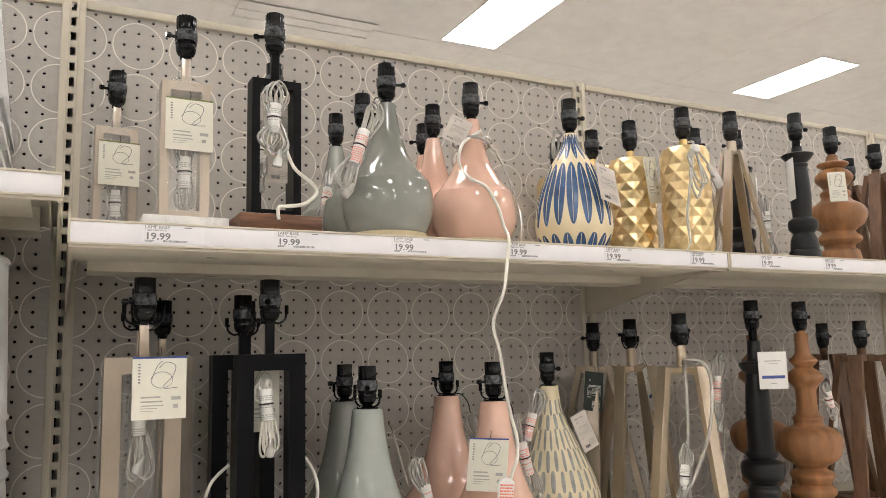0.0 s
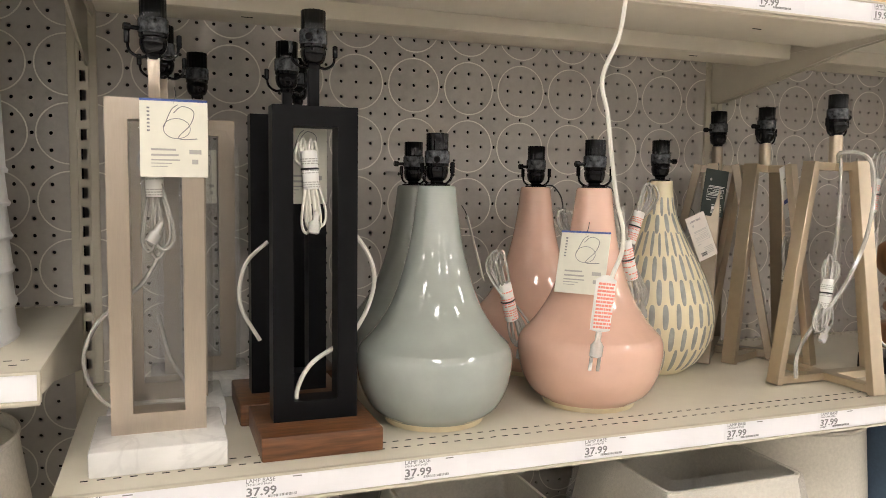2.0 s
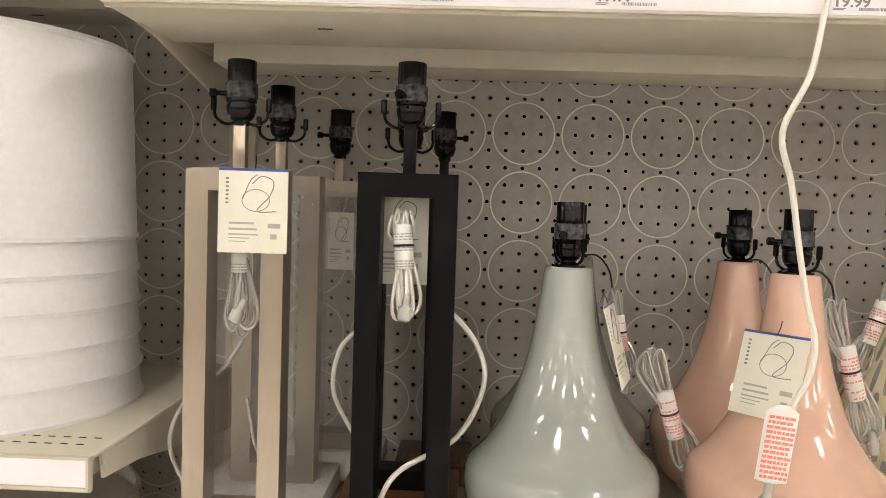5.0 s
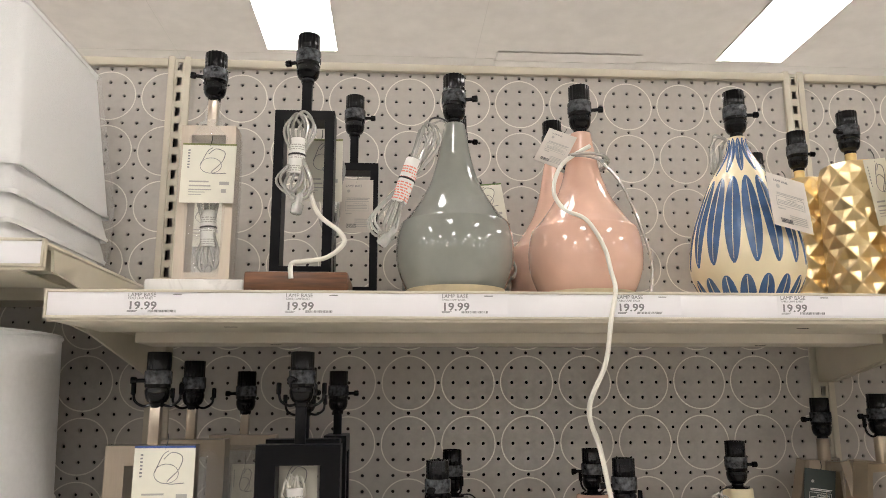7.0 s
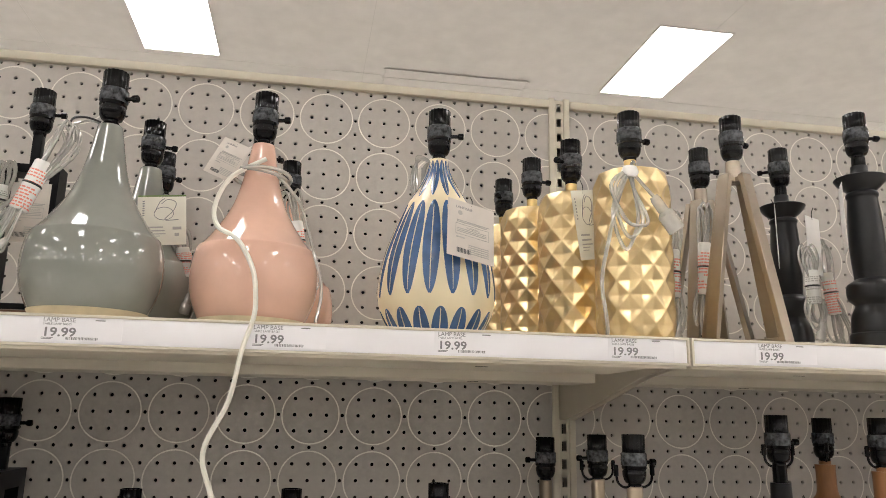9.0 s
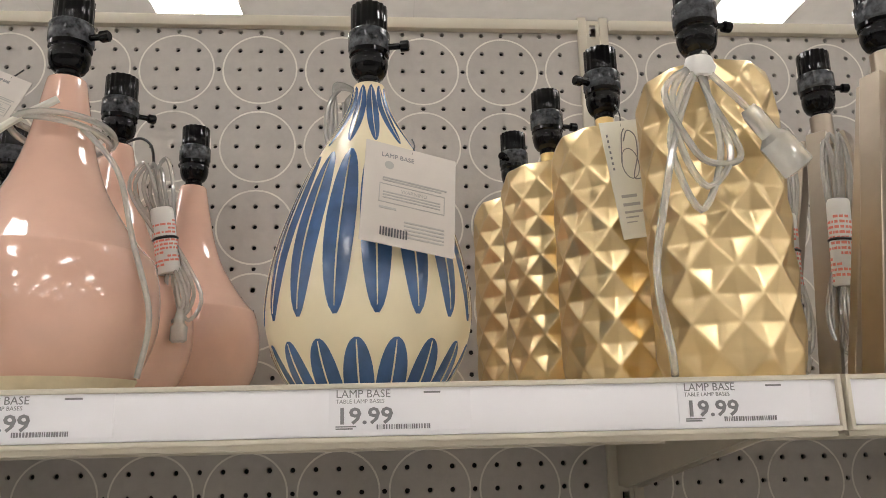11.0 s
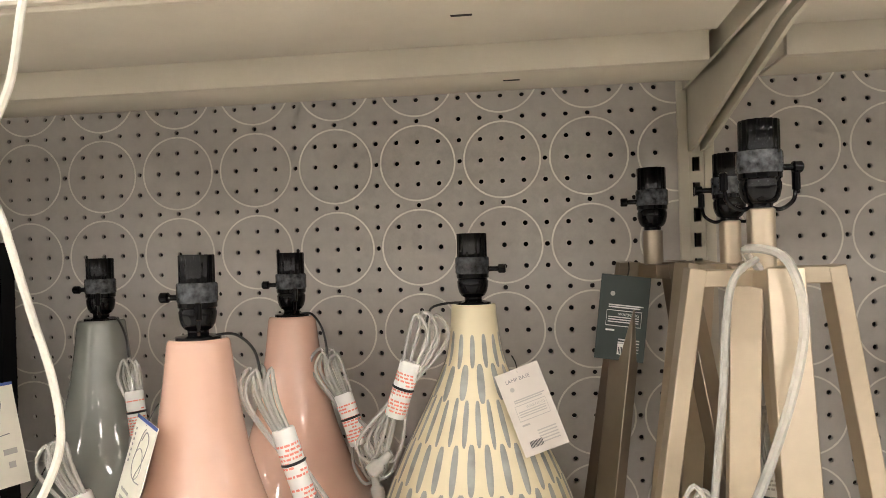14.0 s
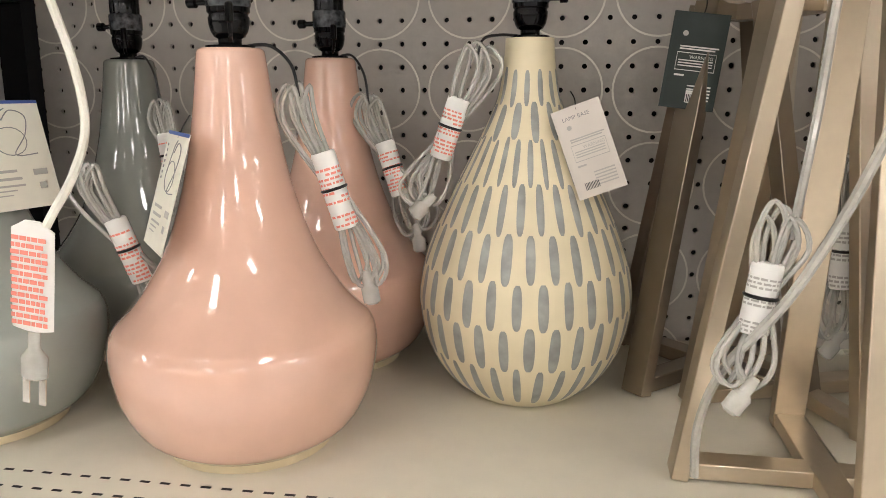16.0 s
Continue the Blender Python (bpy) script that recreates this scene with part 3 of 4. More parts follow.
        part("print", bars([(-0.28 * w, 0.28 * w, -0.26 * h, -0.235 * h), (-0.2 * w, 0.2 * w, -0.33 * h, -0.315 * h), (-0.1 * w, 0.1 * w, -0.86 * h, -0.84 * h)], -0.0004), INK_PALE, card, smooth=False)
    if stripe:
        part("stripe", bars([(-w / 2, w / 2, -0.03 * h, 0)], -0.0004), stripe, card, smooth=False)
    part("tie_thread", tube([(0, 0, -0.05 * h), (0.002, 0.001, 0.06 * h), (0.001, 0.004, 0.16 * h)], 0.0006, 5), TIE, card)
    return card


def cord_bundle(parent, top, length, lean=(0, 0), red=True, seed=1, width=0.016, white=False, plug=True, at=0.5):
    """A coiled flex, folded into long loops and bound with a printed paper wrap and a tie."""
    rnd = random.Random(seed)
    x, y, z = top
    coil = part("coiled_cord", bmesh.new(), CORD, parent, "clear coiled flex with a paper wrap")
    bm = bmesh.new()
    ex, ey = x + lean[0], y + lean[1]
    coiled = []
    for k in range(5):
        o = (k - 2) * 0.0045 + rnd.uniform(-0.001, 0.001)
        d = rnd.uniform(-0.004, 0.004)
        top_z, low_z = z - rnd.uniform(0, 0.012), z - length + rnd.uniform(0, 0.014)
        mid = ((x + ex) / 2, (y + ey) / 2, z - length * at)
        w = width * rnd.uniform(0.5, 1.0)
        loop = [(mid[0] + o * 0.5, mid[1] + d, mid[2]), (x - w * 0.8 + o, y + d, top_z - length * 0.16), (x + o, y + d, top_z), (x + w * 0.8 + o, y + d, top_z - length * 0.16), (mid[0] + 0.002 + o * 0.5, mid[1] + d + 0.002, mid[2]), (ex - w + o, ey + d, low_z + length * 0.14), (ex + o, ey + d, low_z), (ex + w + o, ey + d, low_z + length * 0.15), (mid[0] + o * 0.5 - 0.001, mid[1] + d, mid[2] + 0.004)]
        coiled += loop
    tube(coiled, 0.0019, 7, bm, 5)
    coil.data.clear_geometry()
    me = mesh_of(bm)
    me.materials.append(CORD_WHITE if white else CORD)
    coil.data = me
    mid = Vector(((x + ex) / 2, (y + ey) / 2, z - length * at))
    ax = (Vector((x, y, z)) - Vector((ex, ey, z - length))).normalized()
    m = Matrix.Translation(mid) @ Vector((0, 0, 1)).rotation_difference(ax).to_matrix().to_4x4()
    part("paper_wrap", lathe([(0.0092, -length * 0.20), (0.0102, -length * 0.19), (0.0104, length * 0.17), (0.0094, length * 0.18)], 18, matrix=m @ Matrix.Diagonal((1, 0.8, 1, 1))), PAPER, coil, "white paper wrap with small print")
    bm = bmesh.new()
    lines = 13
    for k in range(lines):
        if (not red) and k in (3, 4, 5, 9):
            continue
        zz = -length * 0.185 + k * length * 0.30 / lines
        if red and rnd.random() < 0.12:
            continue
        a = rnd.uniform(0, 0.3)
        while a < 6.0:
            w = rnd.uniform(0.15, 0.5)
            ring = []
            for q in range(4):
                c = a + w * q / 3
                for up in (0, length * 0.27 / lines * rnd.uniform(0.50, 0.62)):
                    ring.append(bm.verts.new(m @ Vector((0.0106 * math.cos(c), 0.0085 * math.sin(c), zz + up))))
            for q in range(3):
                bm.faces.new((ring[2 * q], ring[2 * q + 2], ring[2 * q + 3], ring[2 * q + 1]))
            a += w + rnd.uniform(0.06, 0.14) + (2.2 if red and rnd.random() < 0.06 else 0)
    part("wrap_print", bm, INK_RED if red else INK_PALE, coil)
    part("tie", lathe([(0.0108, -0.0012), (0.0118, 0.0), (0.0108, 0.0012)], 16, matrix=m @ Matrix.Diagonal((1, 0.85, 1, 1))), TIE, coil, "black wire tie")
    if plug:
        q = m @ Matrix.Translation((width * 0.5, -0.007, -length * 0.42)) @ Matrix.Rotation(radians(200 + rnd.uniform(-14, 14)), 4, "Y")
        bm = bmesh.new()
        lathe([(0.003, 0.0), (0.0045, 0.006), (0.0045, 0.012), (0.0075, 0.015), (0.0075, 0.027), (0.005, 0.029)], 12, bm, matrix=q @ Matrix.Diagonal((1, 0.7, 1, 1)))
        part("plug", bm, CORD, coil, "clear moulded plug")
    return coil


def neck_tie(parent, z, end):
    """A black wire tie from the neck of a lamp to its coiled cord."""
    x, y, ez = end
    return part("wire_tie", tube([(x * 0.25, y * 0.25, z + 0.002), (x * 0.6, y * 0.6, z + 0.002), (x * 0.9, y * 0.9, (z + ez) / 2), (x, y, ez - 0.012)], 0.0013, 6), TIE, parent, "black wire tie")


def foot_cord(parent, points, white=False, r=0.0026):
    return part("flex", tube(points, r, 8, steps=7), CORD_WHITE if white else CORD, parent, "clear twin flex")


# ---- lamp kinds ----


def frame_lamp(name, m, metal, base_mat, w, h, member, base_w, base_d, base_h, stem, label, group, saddle=False, knob=200, depth=0.035, base_bevel=0.003):
    """An open rectangular frame on a slab base, with a square stem and socket."""
    t = thing(name, m, label, "lamp base", group)
    part("base", box(-base_w / 2, base_w / 2, -base_d / 2, base_d / 2, 0, base_h, base_bevel), base_mat, t)
    bm = bmesh.new()
    d = depth / 2
    z0, z1 = base_h, base_h + h
    outer = [(-w / 2, z0), (w / 2, z0), (w / 2, z1), (-w / 2, z1)]
    inner = [(-w / 2 + member, z0 + member), (w / 2 - member, z0 + member), (w / 2 - member, z1 - member), (-w / 2 + member, z1 - member)]
    v = {}
    for key, ring in (("o", outer), ("i", inner)):
        for s in (-1, 1):
            v[key, s] = [bm.verts.new((x, s * d, z)) for x, z in ring]
    for k in range(4):
        n = (k + 1) % 4
        for s in (-1, 1):
            bm.faces.new((v["o", s][k], v["o", s][n], v["i", s][n], v["i", s][k]))
        bm.faces.new((v["o", -1][k], v["o", -1][n], v["o", 1][n], v["o", 1][k]))
        bm.faces.new((v["i", -1][k], v["i", -1][n], v["i", 1][n], v["i", 1][k]))
    bmesh.ops.bevel(bm, geom=[e for e in bm.edges if e.calc_face_angle(0) > 1], offset=0.0009, segments=2, affect="EDGES")
    part("frame", bm, metal, t)
    part("stem", box(-0.0065, 0.0065, -0.0065, 0.0065, z1, z1 + stem, 0.0008), metal, t)
    socket(t, z1 + stem, knob, saddle, 1.0)
    return t


def turned_ceramic(name, m, profile, glaze, label, group, crease=None, foot=None, knob=0, saddle=False, neck=0.0, seg=64, steps=6):
    """A thrown ceramic body with a bare clay foot and a socket."""
    t = thing(name, m, label, "lamp base", group)
    pts = []
    if crease is None:
        pts = smooth_profile(profile, steps)
    else:
        pts = list(smooth_profile(profile[:crease + 1], steps))[:-1] + list(smooth_profile(profile[crease:], steps))
    body = lathe([tuple(p) for p in pts], seg)
    part("body", body, glaze, t)
    if foot:
        part("foot", lathe(foot, seg), BISQUE, t, "unglazed cream foot ring")
    top = profile[-1][1]
    part("neck_cap", lathe([(profile[-1][0] * 0.8, top - 0.001), (profile[-1][0] * 0.8, top + 0.002), (0.009, top + 0.004), (0.009, top + 0.004 + neck)], 24), SOCKET, t)
    socket(t, top + 0.003 + neck, knob, saddle)
    return t


def radius_at(profile, z):
    for (r0, z0), (r1, z1) in zip(profile, profile[1:]):
        if z0 <= z <= z1:
            return r0 + (r1 - r0) * (z - z0) / max(z1 - z0, 1e-6)
    return profile[-1][0]


def petal(fine, a, z0, z1, half, lift, bm, rows=14, power=0.75, cut=0.0):
    """A leaf-shaped glaze patch laid on a turned body round the angle a."""
    grid = []
    for i in range(rows + 1):
        u = i / rows
        z = z0 + (z1 - z0) * u
        r = radius_at(fine, z) + lift
        w = half * (max(math.sin(math.pi * min(max(cut + (1 - cut) * u, 0.004), 0.996)), 0.0) ** power)
        row = []
        for k in (-1, -0.5, 0.5, 1):
            b = a + k * w / max(r, 0.01)
            rr = r - (lift * 0.9 if abs(k) == 1 else 0)
            row.append(bm.verts.new((rr * math.cos(b), rr * math.sin(b), z)))
        grid.append(row)
    for p, q in zip(grid, grid[1:]):
        for k in range(3):
            bm.faces.new((p[k], p[k + 1], q[k + 1], q[k]))


SMALL = [(0.056, 0.0), (0.0585, 0.006), (0.067, 0.018), (0.076, 0.042), (0.0785, 0.064), (0.0768, 0.086), (0.0725, 0.102), (0.060, 0.116), (0.045, 0.138), (0.0335, 0.160), (0.0248, 0.188), (0.0188, 0.218), (0.015, 0.240), (0.014, 0.244)]
LARGE = [(0.0635, 0.0000), (0.0696, 0.0071), (0.0897, 0.0224), (0.1023, 0.0459), (0.1079, 0.0693), (0.1094, 0.0856), (0.1077, 0.0988), (0.1038, 0.1070), (0.0852, 0.1264), (0.0660, 0.1559), (0.0549, 0.1814), (0.0464, 0.2069), (0.0393, 0.2344), (0.0343, 0.2609), (0.0300, 0.2904), (0.0272, 0.3139), (0.0260, 0.3225), (0.0237, 0.3251)]
BLUE = [(0.0533, 0.0000), (0.0615, 0.0100), (0.0717, 0.0300), (0.0774, 0.0550), (0.0753, 0.0850), (0.0697, 0.1100), (0.0615, 0.1340), (0.0502, 0.1620), (0.0389, 0.1850), (0.0250, 0.2080), (0.0165, 0.2260), (0.0125, 0.2420), (0.0122, 0.2460)]
DASH = [(0.0479, 0.0000), (0.0575, 0.0064), (0.0767, 0.0234), (0.0937, 0.0533), (0.1017, 0.0906), (0.0996, 0.1194), (0.0916, 0.1492), (0.0746, 0.1898), (0.0532, 0.2323), (0.0383, 0.2622), (0.0285, 0.2878), (0.0235, 0.3198), (0.0222, 0.3389)]


def small_bottle(m, glaze, label, group, knob):
    return turned_ceramic("bottle_lamp_base", m, SMALL, glaze, label, group, crease=6, foot=[(0.054, -0.0), (0.0592, 0.0005), (0.0655, 0.013), (0.060, 0.0135)], knob=knob)


def large_bottle(m, glaze, label, group, knob, saddle=116):
    return turned_ceramic("bottle_lamp_base", m, LARGE, glaze, label, group, crease=7, foot=[(0.063, -0.0), (0.0685, 0.0005), (0.0720, 0.0095), (0.068, 0.0105)], knob=knob, saddle=saddle)


G1, G2 = "small lamp bases", "large lamp bases"


def leaf_lamp(m):
    t = turned_ceramic("leaf_lamp_base", m, BLUE, CREAMGLAZE, "cream ceramic lamp base with painted blue leaves", G1, knob=-10)
    fine = [tuple(p) for p in smooth_profile(BLUE, 6)]
    for z0, z1, half, n, power, off, cut in ((0.050, 0.178, 0.0112, 17, 0.46, 0.0, 0.0), (0.001, 0.0345, 0.0105, 17, 0.42, 0.5, 0.38), (0.186, 0.243, 0.0050, 12, 0.5, 0.3, 0.0)):
        for k in range(n):
            a = 2 * math.pi * (k + off) / n
            bm = bmesh.new()
            petal(fine, a, z0, z1, half, 0.0007, bm, 24, power, cut)
            leaf = part("painted_leaf", bm, BLUEGLAZE, t)
            bm = bmesh.new()
            petal(fine, a, z0 + (z1 - z0) * 0.04, z1 - (z1 - z0) * 0.05, half * 0.075, 0.0011, bm, 12, 0.2)
            part("vein", bm, CREAMGLAZE, leaf)
    return t


def dash_lamp(m):
    t = turned_ceramic("dashed_lamp_base", m, DASH, CREAMGLAZE, "cream ceramic teardrop lamp base with slate dashes", G2, knob=0, saddle=False)
    fine = [tuple(p) for p in smooth_profile(DASH, 6)]
    n, rnd = 28, random.Random(4)
    z = 0.012
    rows = []
    row = 0
    while z < 0.300:
        h = 0.039 if z < 0.22 else 0.030
        rows.append((z, z + h))
        z += h + 0.0005
    for row, (z0, z1) in enumerate(rows):
        for k in range(n if row < 6 else n // 2):
            c = n if row < 6 else n // 2
            a = 2 * math.pi * (k + 0.5 * (row % 2)) / c
            r = radius_at(fine, (z0 + z1) / 2)
            bm = bmesh.new()
            petal(fine, a, z0 + rnd.uniform(-0.002, 0.001), z1 + rnd.uniform(0.0, 0.004), min(2 * math.pi * r / c * rnd.uniform(0.19, 0.23), 0.0056), 0.0005, bm, 16, 0.24)
            part("dash", bm, SLATEGLAZE, t)
    return t


def gold_lamp(m, knob, label, cols=10):
    """A gilded column covered in diamond pyramids."""
    t = thing("faceted_lamp_base", m, label, "lamp base", G1)
    bm = bmesh.new()
    rows, h, r0 = 12, 0.0189, 0.0465
    da = 2 * math.pi / cols
    nodes = {}

    def rad(j):
        return r0 + 0.0055 - (0.006 if j in (0, rows) else 0.0) - (0.010 if j < 0 or j > rows else 0)
    for j in range(rows + 1):
        for i in range(cols):
            a = (i + 0.5 * (j % 2)) * da
            nodes[i, j] = bm.verts.new((rad(j) * math.cos(a), rad(j) * math.sin(a), j * h))
    for j in range(0, rows + 1):
        for i in range(cols):
            a = (i + 0.5 + 0.5 * (j % 2)) * da
            left, right = nodes[i, j], nodes[(i + 1) % cols, j]
            up = nodes.get(((i + 1) % cols if j % 2 else i, j + 1))
            down = nodes.get(((i + 1) % cols if j % 2 else i, j - 1))
            if up and down:
                pr = r0 - 0.0012
                peak = bm.verts.new((pr * math.cos(a), pr * math.sin(a), j * h))
                for e, f in ((left, down), (down, right), (right, up), (up, left)):
                    bm.faces.new((e, f, peak))
            elif up:
                bm.faces.new((left, right, up))
            elif down:
                bm.faces.new((left, down, right))
    bm.faces.new([nodes[i, rows] for i in range(cols)])
    bm.faces.new([nodes[i, 0] for i in range(cols)][::-1])
    bmesh.ops.recalc_face_normals(bm, faces=bm.faces)
    bmesh.ops.bevel(bm, geom=list(bm.edges), offset=0.0017, segments=2, affect="EDGES", profile=0.5)
    part("body", bm, GOLD, t)
    part("collar", lathe([(0.014, rows * h - 0.001), (0.014, rows * h + 0.004), (0.0085, rows * h + 0.006), (0.0085, rows * h + 0.022)], 24), BRASS, t, "polished brass collar")
    socket(t, rows * h + 0.022, knob)
    return t


def four_leg_lamp(m, h, top_r, foot_r, w, d, metal, label, group, knob=0, saddle=False, neck=0.03, name="four_legged_lamp_base", turn=0):
    """Four splayed flat legs, with a crossed yoke at the top and another at the foot."""
    t = thing(name, m, label, "lamp base", group)
    for k in range(4):
        a = radians(turn + 90 * k)
        u = Vector((math.cos(a), math.sin(a), 0))
        leg = part("leg", bar(u * top_r + Vector((0, 0, h)), u * foot_r + Vector((0, 0, 0.001)), w, d, face=u, bevel=0.0008), metal, t)
        e = 0.0007 * k
        part("top_arm", bar((0, 0, h - d / 2 - e), u * (top_r) + Vector((0, 0, h - d / 2 - e)), w - 2 * e - 0.001, d, face=(0, 0, 1), bevel=0.0008), metal, t)
        part("foot_arm", bar((0, 0, d / 2 + 0.001 + e), u * (foot_r - d * 0.3) + Vector((0, 0, d / 2 + 0.001 + e)), w - 2 * e - 0.001, d, face=(0, 0, 1), bevel=0.0008), metal, t)
    part("neck", lathe([(0.0105, h - 0.002), (0.0105, h + neck), (0.009, h + neck + 0.001)], 24), metal, t)
    socket(t, h + neck, knob, saddle)
    return t


def baluster(name, m, profile, material, label, group, knob, saddle=False, square=0.0, slab=0.0, seg=48, steps=4, mount=0.012):
    """A turned candlestick body, on a square slab where it has one."""
    t = thing(name, m, label, "lamp base", group)
    if square:
        part("plinth", box(-square / 2, square / 2, -square / 2, square / 2, 0, slab, 0.002), material, t)
    part("turned_body", lathe([tuple(p) for p in smooth_profile(profile, steps)], seg), material, t)
    top = profile[-1][1]
    part("neck_cap", lathe([(0.0095, top - 0.002), (0.0095, top + mount)], 20), SOCKET if material is BLACKWOOD else material, t)
    socket(t, top + mount, knob, saddle)
    return t


BAL_S = [(0.034, 0.0), (0.034, 0.022), (0.031, 0.026), (0.031, 0.030), (0.029, 0.050), (0.024, 0.062), (0.024, 0.066), (0.031, 0.074), (0.0325, 0.084), (0.031, 0.094), (0.022, 0.101), (0.021, 0.106), (0.0235, 0.150), (0.0215, 0.200), (0.0200, 0.218), (0.0215, 0.222), (0.0215, 0.226), (0.019, 0.230), (0.028, 0.238), (0.034, 0.246), (0.0345, 0.250), (0.020, 0.253), (0.0125, 0.257), (0.0115, 0.268)]
BAL_L = [(0.050, 0.030), (0.048, 0.040), (0.036, 0.052), (0.0355, 0.058), (0.0345, 0.098), (0.031, 0.106), (0.031, 0.112), (0.030, 0.116), (0.043, 0.130), (0.046, 0.146), (0.043, 0.160), (0.030, 0.168), (0.0335, 0.174), (0.0335, 0.184), (0.0285, 0.190), (0.0275, 0.260), (0.0225, 0.345), (0.0215, 0.352), (0.028, 0.358), (0.034, 0.368), (0.034, 0.376), (0.019, 0.382), (0.015, 0.392), (0.0135, 0.425)]
WOOD_S = [(0.044, 0.0), (0.046, 0.010), (0.042, 0.030), (0.035, 0.036), (0.035, 0.045), (0.049, 0.054), (0.050, 0.062), (0.040, 0.072), (0.038, 0.080), (0.058, 0.096), (0.066, 0.118), (0.058, 0.138), (0.040, 0.150), (0.032, 0.160), (0.034, 0.172), (0.026, 0.182), (0.030, 0.190), (0.041, 0.202), (0.042, 0.214), (0.032, 0.226), (0.022, 0.232), (0.034, 0.240), (0.034, 0.246), (0.018, 0.250), (0.014, 0.258), (0.013, 0.264)]
WOOD_L = [(0.0616, 0.0000), (0.0634, 0.0120), (0.0581, 0.0450), (0.0385, 0.0520), (0.0385, 0.0660), (0.0488, 0.0780), (0.0474, 0.0900), (0.0370, 0.0980), (0.0459, 0.1120), (0.0474, 0.1220), (0.0343, 0.1300), (0.0343, 0.1380), (0.0594, 0.1560), (0.0700, 0.1820), (0.0673, 0.2060), (0.0515, 0.2220), (0.0343, 0.2280), (0.0304, 0.2360), (0.0330, 0.2460), (0.0238, 0.2580), (0.0224, 0.3000), (0.0238, 0.3120), (0.0290, 0.3200), (0.0396, 0.3320), (0.0396, 0.3440), (0.0290, 0.3540), (0.0198, 0.3620), (0.0290, 0.3720), (0.0304, 0.3780), (0.0224, 0.3860), (0.0160, 0.3980), (0.0152, 0.4300), (0.0160, 0.4400)]

# ---- upper shelf: small lamp bases ----
z = S1
nick = frame_lamp("frame_lamp_base", pose(0.177, -0.364, z), NICKEL, MARBLE, 0.072, 0.215, 0.0135, 0.123, 0.10, 0.023, 0.043, "brushed nickel frame lamp base on a white marble slab", G1, knob=200)
hang_tag(nick, 0.004, -0.024, 0.210, 0.070, 0.083, -3, 0, 1, "cream", mat("olive_ink", (0.20, 0.22, 0.08), 0.6))
part("clear_bag", lathe([(0.034, 0.03), (0.036, 0.08), (0.037, 0.15), (0.036, 0.22), (0.030, 0.238), (0.010, 0.252), (0.008, 0.28)], 20, matrix=Matrix.Diagonal((1.16, 0.62, 1, 1))), WRAP, nick, "thin clear plastic bag").visible_shadow = False
cord_bundle(nick, (0.0, 0.0, 0.165), 0.13, (0.004, 0.0), red=False, seed=3, width=0.008)
back = copy_thing(nick, pose(0.096, -0.07, z, 0, 0, 4))
back["label"] = "brushed nickel frame lamp base behind another one"
blk = frame_lamp("frame_lamp_base", pose(0.309, -0.40, z), BLACKMET, WALNUT, 0.078, 0.2215, 0.0125, 0.126, 0.105, 0.027, 0.046, "black metal frame lamp base on a walnut slab", G1, knob=160)
hang_tag(blk, 0.018, 0.019, 0.222, 0.060, 0.088, 0, 0, 0, "cream", mat("moss_ink", (0.20, 0.22, 0.08), 0.6))
cord_bundle(blk, (-0.005, -0.026, 0.245), 0.125, (-0.004, -0.004), red=False, seed=5, width=0.017)
foot_cord(blk, [(0.006, -0.028, 0.15), (0.022, -0.035, 0.105), (0.050, -0.040, 0.080), (0.056, -0.042, 0.064), (0.036, -0.045, 0.046), (0.010, -0.050, 0.040), (-0.006, -0.053, 0.036), (-0.006, -0.0535, 0.018)], True, 0.003)
blk2 = frame_lamp("frame_lamp_base", pose(0.362, -0.190, z), BLACKMET, WALNUT, 0.079, 0.212, 0.0125, 0.131, 0.105, 0.032, 0.050, "black metal frame lamp base with a hanging grey tag", G1, knob=0)
hang_tag(blk2, 0.006, -0.020, 0.215, 0.052, 0.085, 0, 0, 0, "grey")
cord_bundle(blk2, (-0.026, -0.028, 0.245), 0.12, (-0.008, 0), red=False, seed=8, width=0.010)

gs = small_bottle(pose(0.509, -0.385, z), GREYGLAZE, "glossy sage grey ceramic bottle lamp base", G1, -20)
neck_tie(gs, 0.244, (-0.038, -0.035, 0.235))
cord_bundle(gs, (-0.038, -0.035, 0.235), 0.165, (-0.055, -0.012), seed=11, width=0.014)
foot_cord(gs, [(-0.012, -0.004, 0.246), (-0.020, -0.018, 0.243), (-0.034, -0.032, 0.232)], r=0.0012)
gs2 = copy_thing(small_bottle(pose(0.527, -0.222, z), GREYGLAZE, "glossy sage grey bottle lamp base behind another", G1, 10), pose(0.520, -0.083, z, 0, 0, 40))
gb = [o for o in scene.objects if o.name.startswith("bottle_lamp_base") and o.parent is None and abs(o.location.y + 0.222) < 0.01][0]
hang_tag(gb, 0.03, -0.058, 0.190, 0.062, 0.074, -12, -6, 4, "cream", mat("leaf_ink", (0.16, 0.24, 0.08), 0.6))
cord_bundle(gb, (0.055, -0.03, 0.160), 0.11, (0.014, 0), seed=12, width=0.012)
cord_bundle(gs2, (-0.055, -0.02, 0.185), 0.13, (-0.03, 0.0), seed=13, width=0.014)

